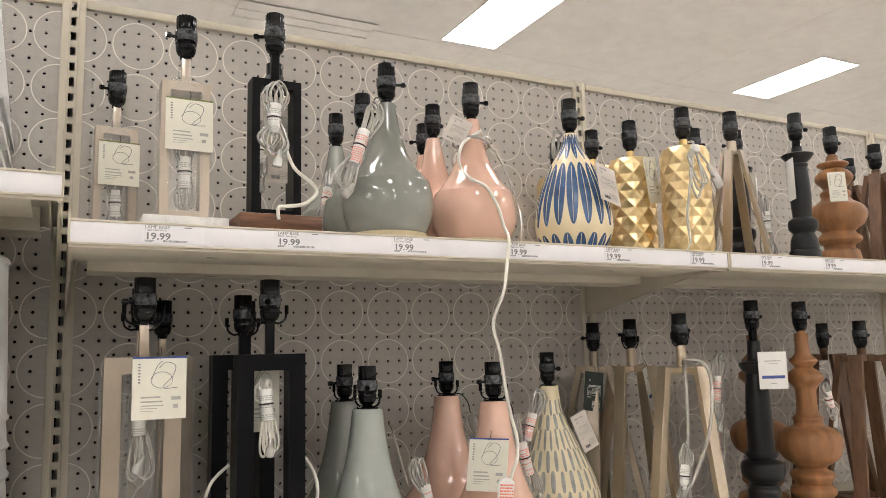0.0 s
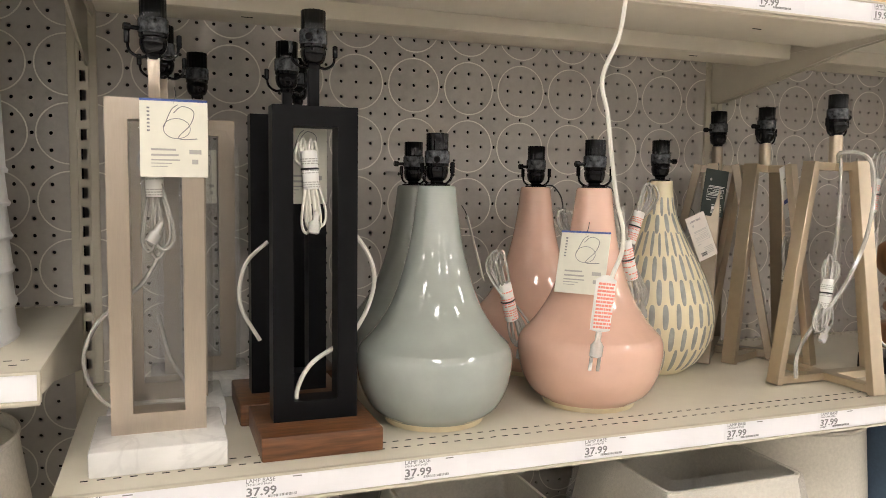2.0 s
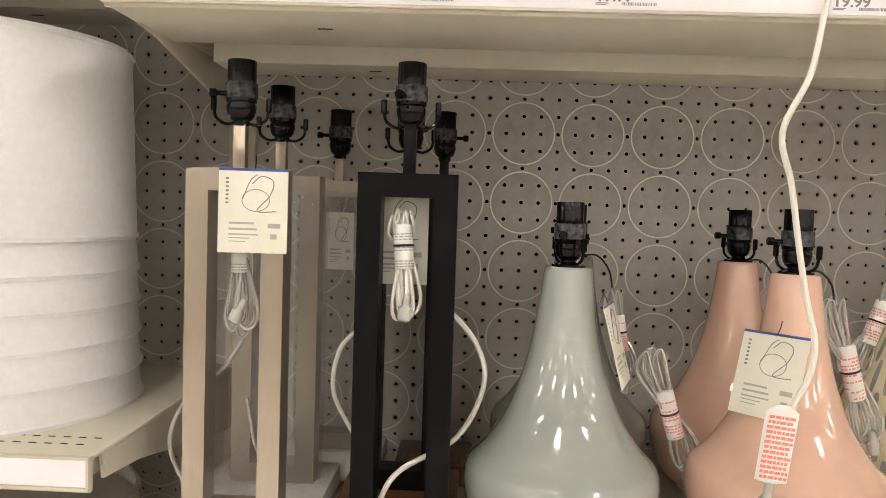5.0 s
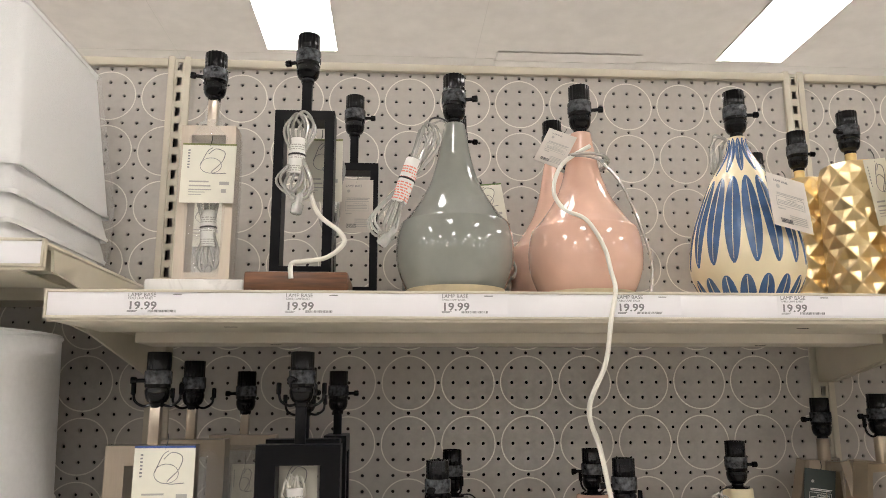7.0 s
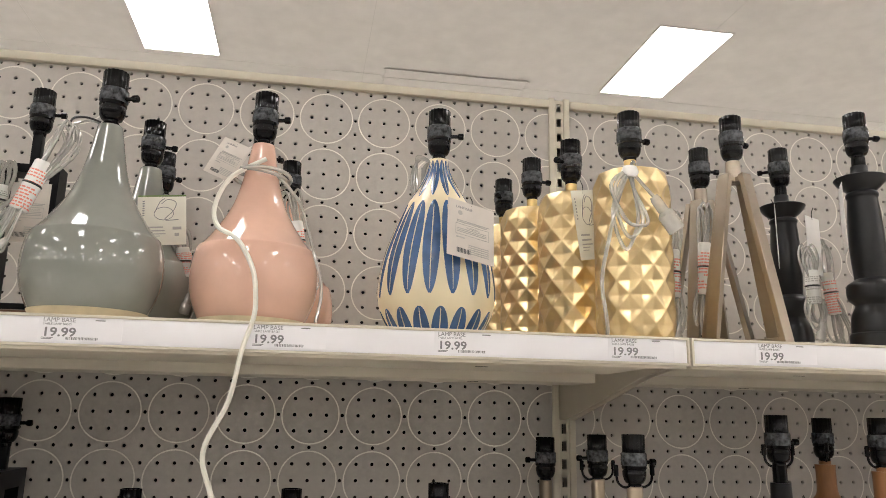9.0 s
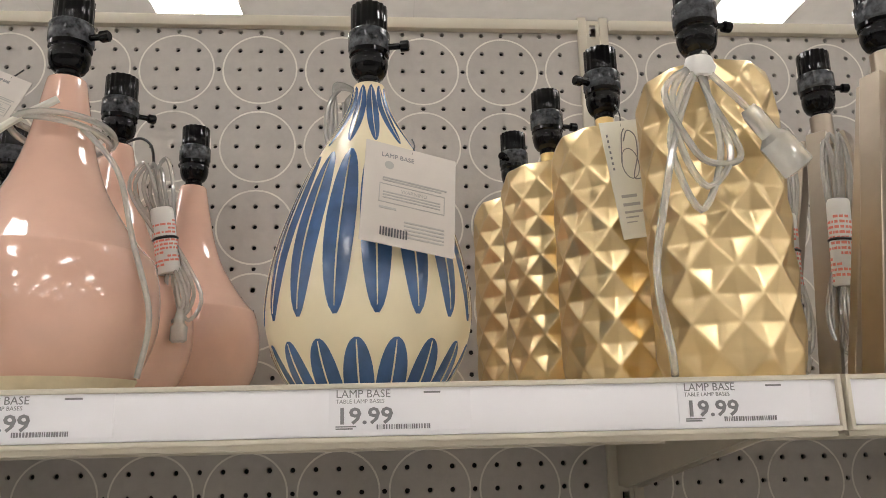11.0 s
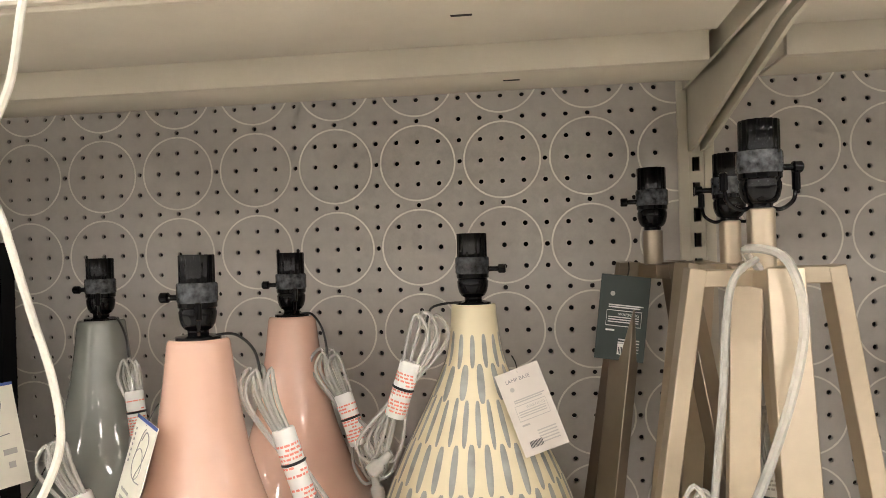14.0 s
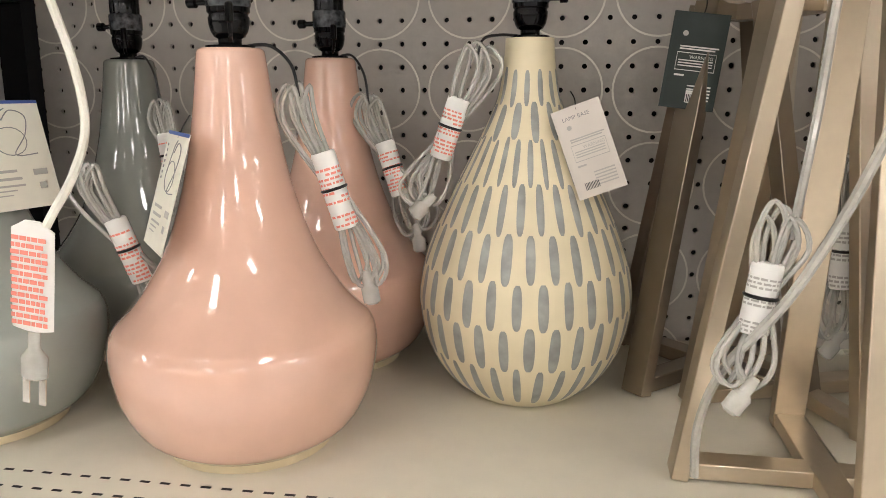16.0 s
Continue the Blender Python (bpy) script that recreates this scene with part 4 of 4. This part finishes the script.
ps = small_bottle(pose(0.692, -0.358, z), PINKGLAZE, "glossy blush pink bottle lamp base wound with clear flex", G1, -15)
coil = [(0.030 * math.cos(a) * (1 + 0.12 * k), 0.030 * math.sin(a) * (1 + 0.12 * k), 0.205 + 0.006 * math.sin(a * 0.7) - 0.004 * k) for k, a in enumerate(np.linspace(0.6, 13.5, 26) * 1.0) for k in (a / 6.28,)]
part("wound_flex", tube(coil, 0.0026, 8, steps=4), CORD, ps, "clear flex wound round the neck")
foot_cord(ps, [(0.006, -0.026, 0.218), (-0.034, -0.030, 0.190), (-0.050, -0.040, 0.150), (-0.042, -0.062, 0.118), (-0.017, -0.078, 0.100), (0.003, -0.082, 0.065), (0.009, -0.090, 0.030), (0.009, -0.105, 0.0045), (0.0, -0.1125, -0.03), (-0.010, -0.114, -0.085), (-0.032, -0.113, -0.138), (-0.020, -0.110, -0.185), (-0.008, -0.104, -0.24), (0.004, -0.099, -0.29), (0.012, -0.104, -0.33), (0.006, -0.112, -0.36), (-0.008, -0.117, -0.385), (-0.016, -0.120, -0.40)], True, 0.0029)
foot_cord(ps, [(0.020, -0.020, 0.20), (0.050, -0.020, 0.165), (0.068, -0.030, 0.11), (0.083, -0.030, 0.055), (0.078, -0.032, 0.012)], r=0.0022)
hang_tag(ps, -0.030, -0.022, 0.238, 0.042, 0.052, -8, 26, -20, "grey")
HANG = Matrix.Translation((-0.020, -0.120, -0.39)) @ Matrix.Rotation(radians(7), 4, "Y") @ Matrix.Translation((0.034, 0.107, 0.405))
wrap = part("warning_wrap", lathe([(0.0055, -0.478), (0.0150, -0.476), (0.0155, -0.41), (0.0056, -0.404)], 20, matrix=HANG @ Matrix.Translation((-0.034, -0.107, 0.0)) @ Matrix.Diagonal((1, 0.22, 1, 1))), PAPER, ps, "white paper flex wrap with red print")
rnd = random.Random(77)
words = []
for k in range(13):
    x = -0.0475 + rnd.uniform(0, 0.001)
    while x < -0.0235:
        e = min(x + rnd.uniform(0.002, 0.006), -0.0212)
        words.append((x, e, -0.473 + 0.0047 * k, -0.4702 + 0.0047 * k))
        x = e + 0.0009
part("wrap_print", bars(words, -0.1104, 0.0004), INK_RED, wrap, smooth=False).matrix_basis = HANG
plug = part("plug", lathe([(0.003, 0), (0.0045, -0.006), (0.0045, -0.016), (0.0095, -0.022), (0.0095, -0.036), (0.006, -0.038)], 14, matrix=HANG @ Matrix.Translation((-0.034, -0.106, -0.474)) @ Matrix.Diagonal((1, 0.6, 1, 1))), CORD, ps, "clear moulded plug")
for s in (-1, 1):
    part("prong", box(-0.034 + s * 0.006 - 0.0025, -0.034 + s * 0.006 + 0.0025, -0.1067, -0.1053, -0.530, -0.511, 0.0004), STEEL, plug, "flat steel prong").matrix_basis = HANG
pb = small_bottle(pose(0.682, -0.215, z), PINKGLAZE, "glossy blush pink bottle lamp base behind another", G1, 30)
pc = copy_thing(pb, pose(0.722, -0.086, z, 0, 0, 100))
neck_tie(pb, 0.244, (0.045, -0.030, 0.225))
cord_bundle(pb, (0.045, -0.030, 0.225), 0.16, (0.028, 0.0), seed=15, width=0.014)
cord_bundle(pc, (-0.02, 0.045, 0.215), 0.15, (-0.02, 0.01), seed=16, width=0.012)

leaf = leaf_lamp(pose(0.926, -0.348, z))
hang_tag(leaf, 0.032, -0.064, 0.168, 0.068, 0.080, -13, 8, 18, "grey")
loops = []
for j in range(3):
    loops += [(-0.012, 0.010, 0.247), (-0.024 - 0.002 * j, 0.012, 0.250 + 0.002 * j), (-0.034 + 0.003 * j, 0.013 + 0.002 * j, 0.234), (-0.035 + 0.004 * j, 0.014, 0.208), (-0.029, 0.016, 0.196 + 0.003 * j), (-0.021, 0.014, 0.215), (-0.017 - 0.002 * j, 0.012, 0.238)]
foot_cord(leaf, loops, r=0.0020)
for k, (x, y, knob, label) in enumerate(((1.182, -0.399, 10, "gilded faceted column lamp base with clear flex tied on top"), (1.141, -0.279, 190, "gilded faceted column lamp base with a white tag"), (1.108, -0.186, 0, "gilded faceted column lamp base"), (1.092, -0.068, 210, "gilded faceted column lamp base against the pegboard"))):
    g = gold_lamp(pose(x, y, z, 0, 0, (4, 17, 9, 25)[k]), knob, label)
    g["category"] = "lamp base"
    if k == 0:
        run = [(0.0, -0.012, 0.240), (-0.018, -0.040, 0.232)]
        for q in range(3):
            o = 0.006 * q
            run += [(-0.031, -0.054, 0.214), (-0.050 - o, -0.064, 0.190), (-0.062 + o, -0.066 - 0.002 * q, 0.150), (-0.046 + o, -0.067, 0.107 + 0.016 * q), (-0.028 + o, -0.066 - 0.002 * q, 0.145), (-0.029, -0.060, 0.190)]
        run += [(-0.031, -0.056, 0.214), (-0.018, -0.062, 0.196), (-0.002, -0.064, 0.178)]
        bm = tube(run, 0.0024, 8, None, 6)
        foot_cord(g, [(-0.033, -0.055, 0.212), (-0.056, -0.066, 0.165), (-0.070, -0.068, 0.115), (-0.080, -0.068, 0.065), (-0.074, -0.066, 0.018), (-0.066, -0.050, 0.004)])
        tied = part("tied_flex", bm, CORD, g, "clear flex tied round the neck")
        part("tie", lathe([(0.007, -0.005), (0.009, 0.0), (0.007, 0.005)], 14, matrix=Matrix.Translation((-0.031, -0.056, 0.212)) @ Matrix.Diagonal((1.3, 1, 1.4, 1))), PAPER, tied)
        part("plug", lathe([(0.004, 0), (0.0052, 0.004), (0.0052, 0.016), (0.0088, 0.019), (0.0088, 0.036), (0.006, 0.037)], 14, matrix=Matrix.Translation((-0.004, -0.064, 0.180)) @ Matrix.Rotation(radians(143), 4, "Y") @ Matrix.Scale(1.45, 4) @ Matrix.Diagonal((1, 0.65, 1, 1))), CORD, tied, "clear moulded plug")
    if k == 1:
        hang_tag(g, -0.028, -0.062, 0.219, 0.036, 0.100, 0, -8, -14, "cream")

TRIS = "champagne metal four-legged lamp base with flat splayed legs"
ts = four_leg_lamp(pose(1.350, -0.376, z), 0.245, 0.018, 0.066, 0.019, 0.008, SATIN, TRIS, G1, 20, neck=0.022, turn=20)
ts2 = four_leg_lamp(pose(1.372, -0.244, z), 0.245, 0.018, 0.066, 0.019, 0.008, NICKEL_SHADED, TRIS, G1, 0, neck=0.022, turn=40)
cord_bundle(ts2, (-0.02, -0.045, 0.235), 0.21, (-0.012, 0), seed=20, width=0.010)
cord_bundle(ts2, (-0.075, -0.045, 0.215), 0.19, (-0.004, 0), seed=21, width=0.010)
hang_tag(ts, 0.064, 0.004, 0.205, 0.046, 0.085, 0, 0, 56, "white")
bs = baluster("candlestick_lamp_base", pose(1.537, -0.398, z), BAL_S, BLACKWOOD, "black lacquered turned candlestick lamp base", G1, -10)
hang_tag(bs, -0.044, -0.012, 0.232, 0.046, 0.095, 0, 0, 58, "white")
bs2 = copy_thing(bs, pose(1.518, -0.240, z, 0, 0, 150))
cord_bundle(bs2, (-0.055, -0.035, 0.20), 0.18, (-0.02, 0), seed=23, width=0.012)
cord_bundle(bs, (-0.050, 0.06, 0.165), 0.13, (0.004, 0), seed=24, width=0.012, red=False)
ws = baluster("turned_lamp_base", pose(1.682, -0.382, z), WOOD_S, OAK, "honey brown turned wooden lamp base", G1, 0, mount=0.004)
hang_tag(ws, -0.036, -0.032, 0.215, 0.040, 0.072, -6, 0, -35, "cream")
BRS = "brown wooden four-legged lamp base"
for x, y, a in ((1.905, -0.345, 200), (1.985, -0.215, 280), (2.10, -0.345, 240), (2.25, -0.25, 200)):
    four_leg_lamp(pose(x, y, z), 0.245, 0.020, 0.075, 0.026, 0.012, BROWNWOOD, BRS, G1, 180, neck=0.012, turn=a)

# ---- lower shelf: large lamp bases ----
z = S2
NL = "tall brushed nickel frame lamp base on white marble"
nl = frame_lamp("frame_lamp_base", pose(0.127, -0.364, z), NICKEL, MARBLE, 0.106, 0.390, 0.0240, 0.148, 0.142, 0.030, 0.048, NL, G2, saddle=True, knob=200)
hang_tag(nl, 0.021, -0.022, 0.420, 0.074, 0.089, -1, 0, 0, "cream", INK_BLUE)
cord_bundle(nl, (-0.004, 0.012, 0.368), 0.135, (0.004, 0), red=False, seed=30, width=0.013, at=0.25)
foot_cord(nl, [(0.004, 0.02, 0.24), (-0.02, 0.024, 0.20), (-0.065, 0.03, 0.16), (-0.085, 0.03, 0.11), (-0.065, 0.03, 0.06), (-0.02, 0.04, 0.036)])
foot_cord(nl, [(0.0, 0.04, 0.16), (0.012, 0.035, 0.11), (0.03, 0.03, 0.075), (0.038, 0.06, 0.035)])
nl2 = frame_lamp("frame_lamp_base", pose(0.136, -0.220, z), NICKEL_SHADED, MARBLE, 0.106, 0.390, 0.0240, 0.148, 0.135, 0.030, 0.044, NL, G2, saddle=True, knob=100)
nl3 = frame_lamp("frame_lamp_base", pose(0.186, -0.078, z), NICKEL_SHADED, MARBLE, 0.106, 0.390, 0.0240, 0.148, 0.135, 0.030, 0.034, NL, G2, saddle=False, knob=180)
hang_tag(nl3, 0.006, -0.021, 0.375, 0.040, 0.082, 0, 0, 0, "cream")
for t in (nl2, nl3):
    part("clear_bag", lathe([(0.06, 0.032), (0.062, 0.1), (0.062, 0.38), (0.05, 0.405)], 20, matrix=Matrix.Diagonal((1.0, 0.6, 1, 1))), WRAP, t, "thin clear plastic bag").visible_shadow = False
BL = "tall black metal frame lamp base on walnut"
bl = frame_lamp("frame_lamp_base", pose(0.311, -0.372, z), BLACKMET, WALNUT, 0.105, 0.390, 0.0250, 0.147, 0.142, 0.030, 0.048, BL, G2, saddle=True, knob=250)
hang_tag(bl, -0.012, 0.020, 0.40, 0.066, 0.100, 0, 0, 0, "cream")
cord_bundle(bl, (-0.008, 0.004, 0.385), 0.125, (0.008, -0.006), red=False, seed=33, width=0.007, white=True, at=0.33)
foot_cord(bl, [(0.03, 0.02, 0.29), (0.075, 0.03, 0.24), (0.088, 0.035, 0.19), (0.06, 0.03, 0.13), (0.0, 0.0, 0.10), (-0.02, -0.004, 0.07), (-0.022, -0.004, 0.045)], True, 0.003)
foot_cord(bl, [(-0.05, 0.05, 0.25), (-0.078, 0.055, 0.22), (-0.085, 0.055, 0.17), (-0.06, 0.055, 0.12)], True)
bl3 = frame_lamp("frame_lamp_base", pose(0.338, -0.088, z, 0, 0, 90), BLACKMET, WALNUT, 0.106, 0.390, 0.0255, 0.110, 0.110, 0.030, 0.034, "tall black metal frame lamp base turned edge-on against the pegboard", G2, saddle=False, knob=270)
bl2 = frame_lamp("frame_lamp_base", pose(0.300, -0.228, z), BLACKMET, WALNUT, 0.105, 0.390, 0.0250, 0.147, 0.142, 0.030, 0.034, BL, G2, saddle=True, knob=60)

GL = "glossy pale sage grey ceramic bottle lamp base"
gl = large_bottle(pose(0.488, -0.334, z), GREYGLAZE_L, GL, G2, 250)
hang_tag(gl, 0.046, 0.002, 0.285, 0.070, 0.092, -15, 0, 71, "cream", INK_BLUE)
# Same bottle as the front one; the darker glaze paints in its shade.
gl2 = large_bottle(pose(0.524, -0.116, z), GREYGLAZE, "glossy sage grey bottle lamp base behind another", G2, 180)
neck_tie(gl2, 0.325, (0.050, -0.030, 0.290))
cord_bundle(gl2, (0.050, -0.030, 0.290), 0.13, (0.02, -0.01), seed=36, width=0.010)
cord_bundle(gl, (0.105, 0.03, 0.235), 0.16, (0.05, 0.02), seed=37, width=0.012)
PL = "glossy blush pink ceramic bottle lamp base"
pl = large_bottle(pose(0.741, -0.326, z), PINKGLAZE, PL, G2, 180)
hang_tag(pl, -0.030, -0.032, 0.262, 0.074, 0.092, -17, 0, -50, "cream", INK_BLUE)
neck_tie(pl, 0.325, (0.050, 0.012, 0.300))
cord_bundle(pl, (0.050, 0.012, 0.300), 0.17, (0.05, 0.01), seed=39, width=0.012)
pl2 = large_bottle(pose(0.752, -0.112, z), PINKGLAZE, "glossy blush pink bottle lamp base behind another", G2, 180)
neck_tie(pl2, 0.325, (0.046, -0.020, 0.290))
cord_bundle(pl2, (0.046, -0.020, 0.290), 0.15, (0.05, -0.01), seed=40, width=0.014)
dl = dash_lamp(pose(0.964, -0.178, z))
hang_tag(dl, 0.042, -0.044, 0.280, 0.043, 0.080, -8, -20, 4, "grey")
neck_tie(dl, 0.339, (-0.044, -0.030, 0.335))
cord_bundle(dl, (-0.044, -0.030, 0.335), 0.15, (-0.050, 0.0), seed=42, width=0.014)

TL = "champagne metal four-legged lamp base with splayed legs"
tl = four_leg_lamp(pose(1.201, -0.334, z), 0.374, 0.050, 0.106, 0.026, 0.013, CHAMPAGNE, TL, G2, 10, saddle=True, neck=0.044, turn=0)
foot_cord(tl, [(-0.005, -0.012, 0.372), (-0.02, -0.03, 0.388), (-0.002, -0.066, 0.380), (0.004, -0.076, 0.33), (-0.022, -0.088, 0.25), (-0.056, -0.080, 0.17), (-0.09, -0.06, 0.11), (-0.10, -0.04, 0.06), (-0.10, -0.04, 0.02)], r=0.0034)
foot_cord(tl, [(-0.01, -0.02, 0.38), (-0.035, -0.045, 0.36), (-0.045, -0.055, 0.28), (-0.055, -0.06, 0.20)], r=0.003)
cord_bundle(tl, (-0.062, -0.060, 0.225), 0.125, (-0.018, -0.006), red=False, seed=44, width=0.014)
tl2 = four_leg_lamp(pose(1.222, -0.150, z), 0.374, 0.050, 0.105, 0.026, 0.013, CHAMPAGNE, TL, G2, 180, saddle=True, neck=0.040, turn=22)
hang_tag(tl2, 0.006, -0.045, 0.372, 0.045, 0.10, 0, -18, 20, "white")
cord_bundle(tl2, (0.02, -0.05, 0.24), 0.17, (0.0, 0), red=False, seed=45, width=0.012)
tl3 = four_leg_lamp(pose(1.154, -0.097, z), 0.374, 0.034, 0.112, 0.026, 0.015, NICKEL_SHADED, "shaded nickel four-legged lamp base with a dark tag", G2, 180, saddle=False, neck=0.034, turn=45)
hang_tag(tl3, -0.034, -0.044, 0.362, 0.050, 0.088, 0, 7, -4, "dark")
bb = baluster("candlestick_lamp_base", pose(1.408, -0.345, z, 0, 0, 6), BAL_L, BLACKWOOD, "tall black lacquered turned candlestick lamp base", G2, 0, True, 0.135, 0.030, mount=0.022)
hang_tag(bb, -0.004, -0.046, 0.400, 0.064, 0.080, 0, 0, -30, "white")
cord_bundle(bb, (-0.050, 0.06, 0.40), 0.16, (-0.02, 0.0), seed=47, width=0.020)
foot_cord(bb, [(-0.045, 0.06, 0.29), (-0.052, 0.055, 0.20), (-0.07, 0.05, 0.12), (-0.075, 0.02, 0.06), (-0.04, -0.01, 0.036)])
WL = "honey brown turned wooden lamp base with bulbous belly"
wl = baluster("turned_lamp_base", pose(1.575, -0.338, z), WOOD_L, OAK, WL, G2, 0, True, mount=0.006)
wl2 = copy_thing(wl, pose(1.608, -0.168, z, 0, 0, 50))
hang_tag(wl, 0.050, -0.03, 0.40, 0.030, 0.085, 0, -14, 40, "white")
cord_bundle(wl, (0.055, -0.01, 0.335), 0.10, (0.02, 0), seed=49, width=0.014)
for x, y, a in ((1.800, -0.330, 200), (1.90, -0.150, 250), (2.04, -0.33, 190), (2.25, -0.28, 210)):
    four_leg_lamp(pose(x, y, z), 0.385, 0.050, 0.115, 0.030, 0.015, BROWNWOOD, "tall brown wooden four-legged lamp base", G2, 0, True, neck=0.016, turn=a)


# ---- lamp shades ----
def drum(name, m, r0, r1, h, material, label, group, nested=0, step=0.042, trim=True):
    """A hollow fabric shade with rolled rims; nested: more shades of which only the lower rims show."""
    t = thing(name, m, label, "lamp shade", group)
    lift = nested * step
    prof = [(r0 + 0.002, lift), (r0 + 0.003, lift + 0.004), (r0, lift + 0.008), (r1, lift + h - 0.008), (r1 + 0.003, lift + h - 0.004), (r1 + 0.001, lift + h), (r1 - 0.003, lift + h), (r0 - 0.004, lift + 0.002)]
    part("fabric", lathe(prof, 64, caps=False), material, t)
    part("top_disc", lathe([(r1 - 0.004, lift + h - 0.02), (r1 - 0.004, lift + h - 0.018)], 48), material, t)
    for k in range(nested):
        b = (nested - 1 - k) * step
        rr = r0 + 0.0015 * (k + 1)
        part("nested_rim", lathe([(rr - 0.006, b), (rr + 0.002, b), (rr + 0.003, b + 0.004), (rr, b + 0.008), (rr - 0.0035, b + step + 0.004), (rr - 0.012, b + step + 0.002)], 64), material, t)
    return t


def square_shade(name, m, b, tp, h, material, label, group, nested=0, step=0.045, wrap=True):
    """A tapered square shade with rounded corners."""
    t = thing(name, m, label, "lamp shade", group)

    def ring(bm, half, zz, c=0.012):
        pts = []
        for qx, qy, a0 in ((1, 1, 0), (-1, 1, 90), (-1, -1, 180), (1, -1, 270)):
            for k in range(5):
                a = radians(a0 + 22.5 * k)
                pts.append(bm.verts.new((qx * (half - c) + c * math.cos(a), qy * (half - c) + c * math.sin(a), zz)))
        return pts

    def skin(rows):
        bm = bmesh.new()
        rings = [ring(bm, hh, zz) for hh, zz in rows]
        for p, q in zip(rings, rings[1:]):
            for i in range(20):
                bm.faces.new((p[i], p[(i + 1) % 20], q[(i + 1) % 20], q[i]))
        return bm
    lift = nested * step
    part("fabric", skin([(b + 0.002, lift), (b + 0.002, lift + 0.006), (b, lift + 0.007), (tp, lift + h - 0.007), (tp + 0.002, lift + h - 0.006), (tp + 0.002, lift + h), (tp - 0.003, lift + h), (b - 0.004, lift + 0.002)]), material, t)
    for k in range(nested):
        zz = (nested - 1 - k) * step
        part("nested_rim", skin([(b + 0.002, zz), (b + 0.003, zz + 0.006), (b + 0.001, zz + 0.007), (b - 0.008, zz + step + 0.003), (b - 0.014, zz + step)]), material, t)
    if wrap:
        w = part("clear_wrap", skin([(b + 0.006, 0.0), (b + 0.008, lift + 0.02), (tp + 0.006, lift + h), (tp - 0.03, lift + h + 0.004)]), WRAP, t, "clear crinkled plastic wrap")
        w.visible_shadow = False
    return t


GSH = "lamp shades"
square_shade("square_lamp_shade", pose(-0.235, -0.215, LS1), 0.166, 0.138, 0.255, SHADE_W, "white tapered square lamp shades, nested in clear wrap", GSH, nested=3, step=0.040)
square_shade("square_lamp_shade", pose(-0.66, -0.215, LS1), 0.180, 0.125, 0.255, SHADE_W, "white tapered square lamp shades, nested in clear wrap", GSH, nested=3, step=0.040)
drum("drum_lamp_shade", pose(-0.240, -0.262, LS2), 0.192, 0.184, 0.235, SHADE_W, "stack of white drum lamp shades with rolled rims", GSH, nested=5, step=0.041)
drum("drum_lamp_shade", pose(-0.66, -0.262, LS2), 0.192, 0.184, 0.235, SHADE_W, "stack of white drum lamp shades with rolled rims", GSH, nested=5, step=0.041)
low = drum("drum_lamp_shade", pose(-0.205, -0.25, LS3), 0.195, 0.160, 0.26, SHADE_C, "stack of off-white lamp shades in plastic wrap", GSH, nested=4, step=0.036)
hang_tag(low, 0.02, -0.188, 0.40, 0.085, 0.11, -4, 0, 4, "white")
drum("drum_lamp_shade", pose(-0.62, -0.25, LS3), 0.195, 0.160, 0.26, SHADE_C, "stack of off-white lamp shades in plastic wrap", GSH, nested=4, step=0.036)
sg = square_shade("square_lamp_shade", pose(0.56, -0.29, S3), 0.165, 0.105, 0.33, SHADE_C, "pale linen square lamp shade, dark inside", GSH, wrap=False)
sw = square_shade("square_lamp_shade", pose(0.955, -0.29, S3), 0.175, 0.125, 0.345, SHADE_C, "pale linen square lamp shade in crinkled clear wrap", GSH)
hang_tag(sw, 0.04, -0.158, 0.23, 0.055, 0.07, -8, 0, 0, "white")
drum("drum_lamp_shade", pose(0.21, -0.28, S3), 0.155, 0.15, 0.33, SHADE_C, "pale linen drum lamp shade", GSH)
drum("drum_lamp_shade", pose(1.275, -0.20, S3), 0.150, 0.125, 0.365, SHADE_C, "pale linen drum lamp shade", GSH)
sb = drum("drum_lamp_shade", pose(1.535, -0.29, S3), 0.165, 0.150, 0.385, SHADE_B, "slate blue drum lamp shade with a white label", GSH)
hang_tag(sb, 0.07, -0.145, 0.30, 0.05, 0.085, -2, 0, 26, "white")
drum("drum_lamp_shade", pose(1.93, -0.28, S3), 0.165, 0.150, 0.36, SHADE_B, "slate blue drum lamp shade", GSH)
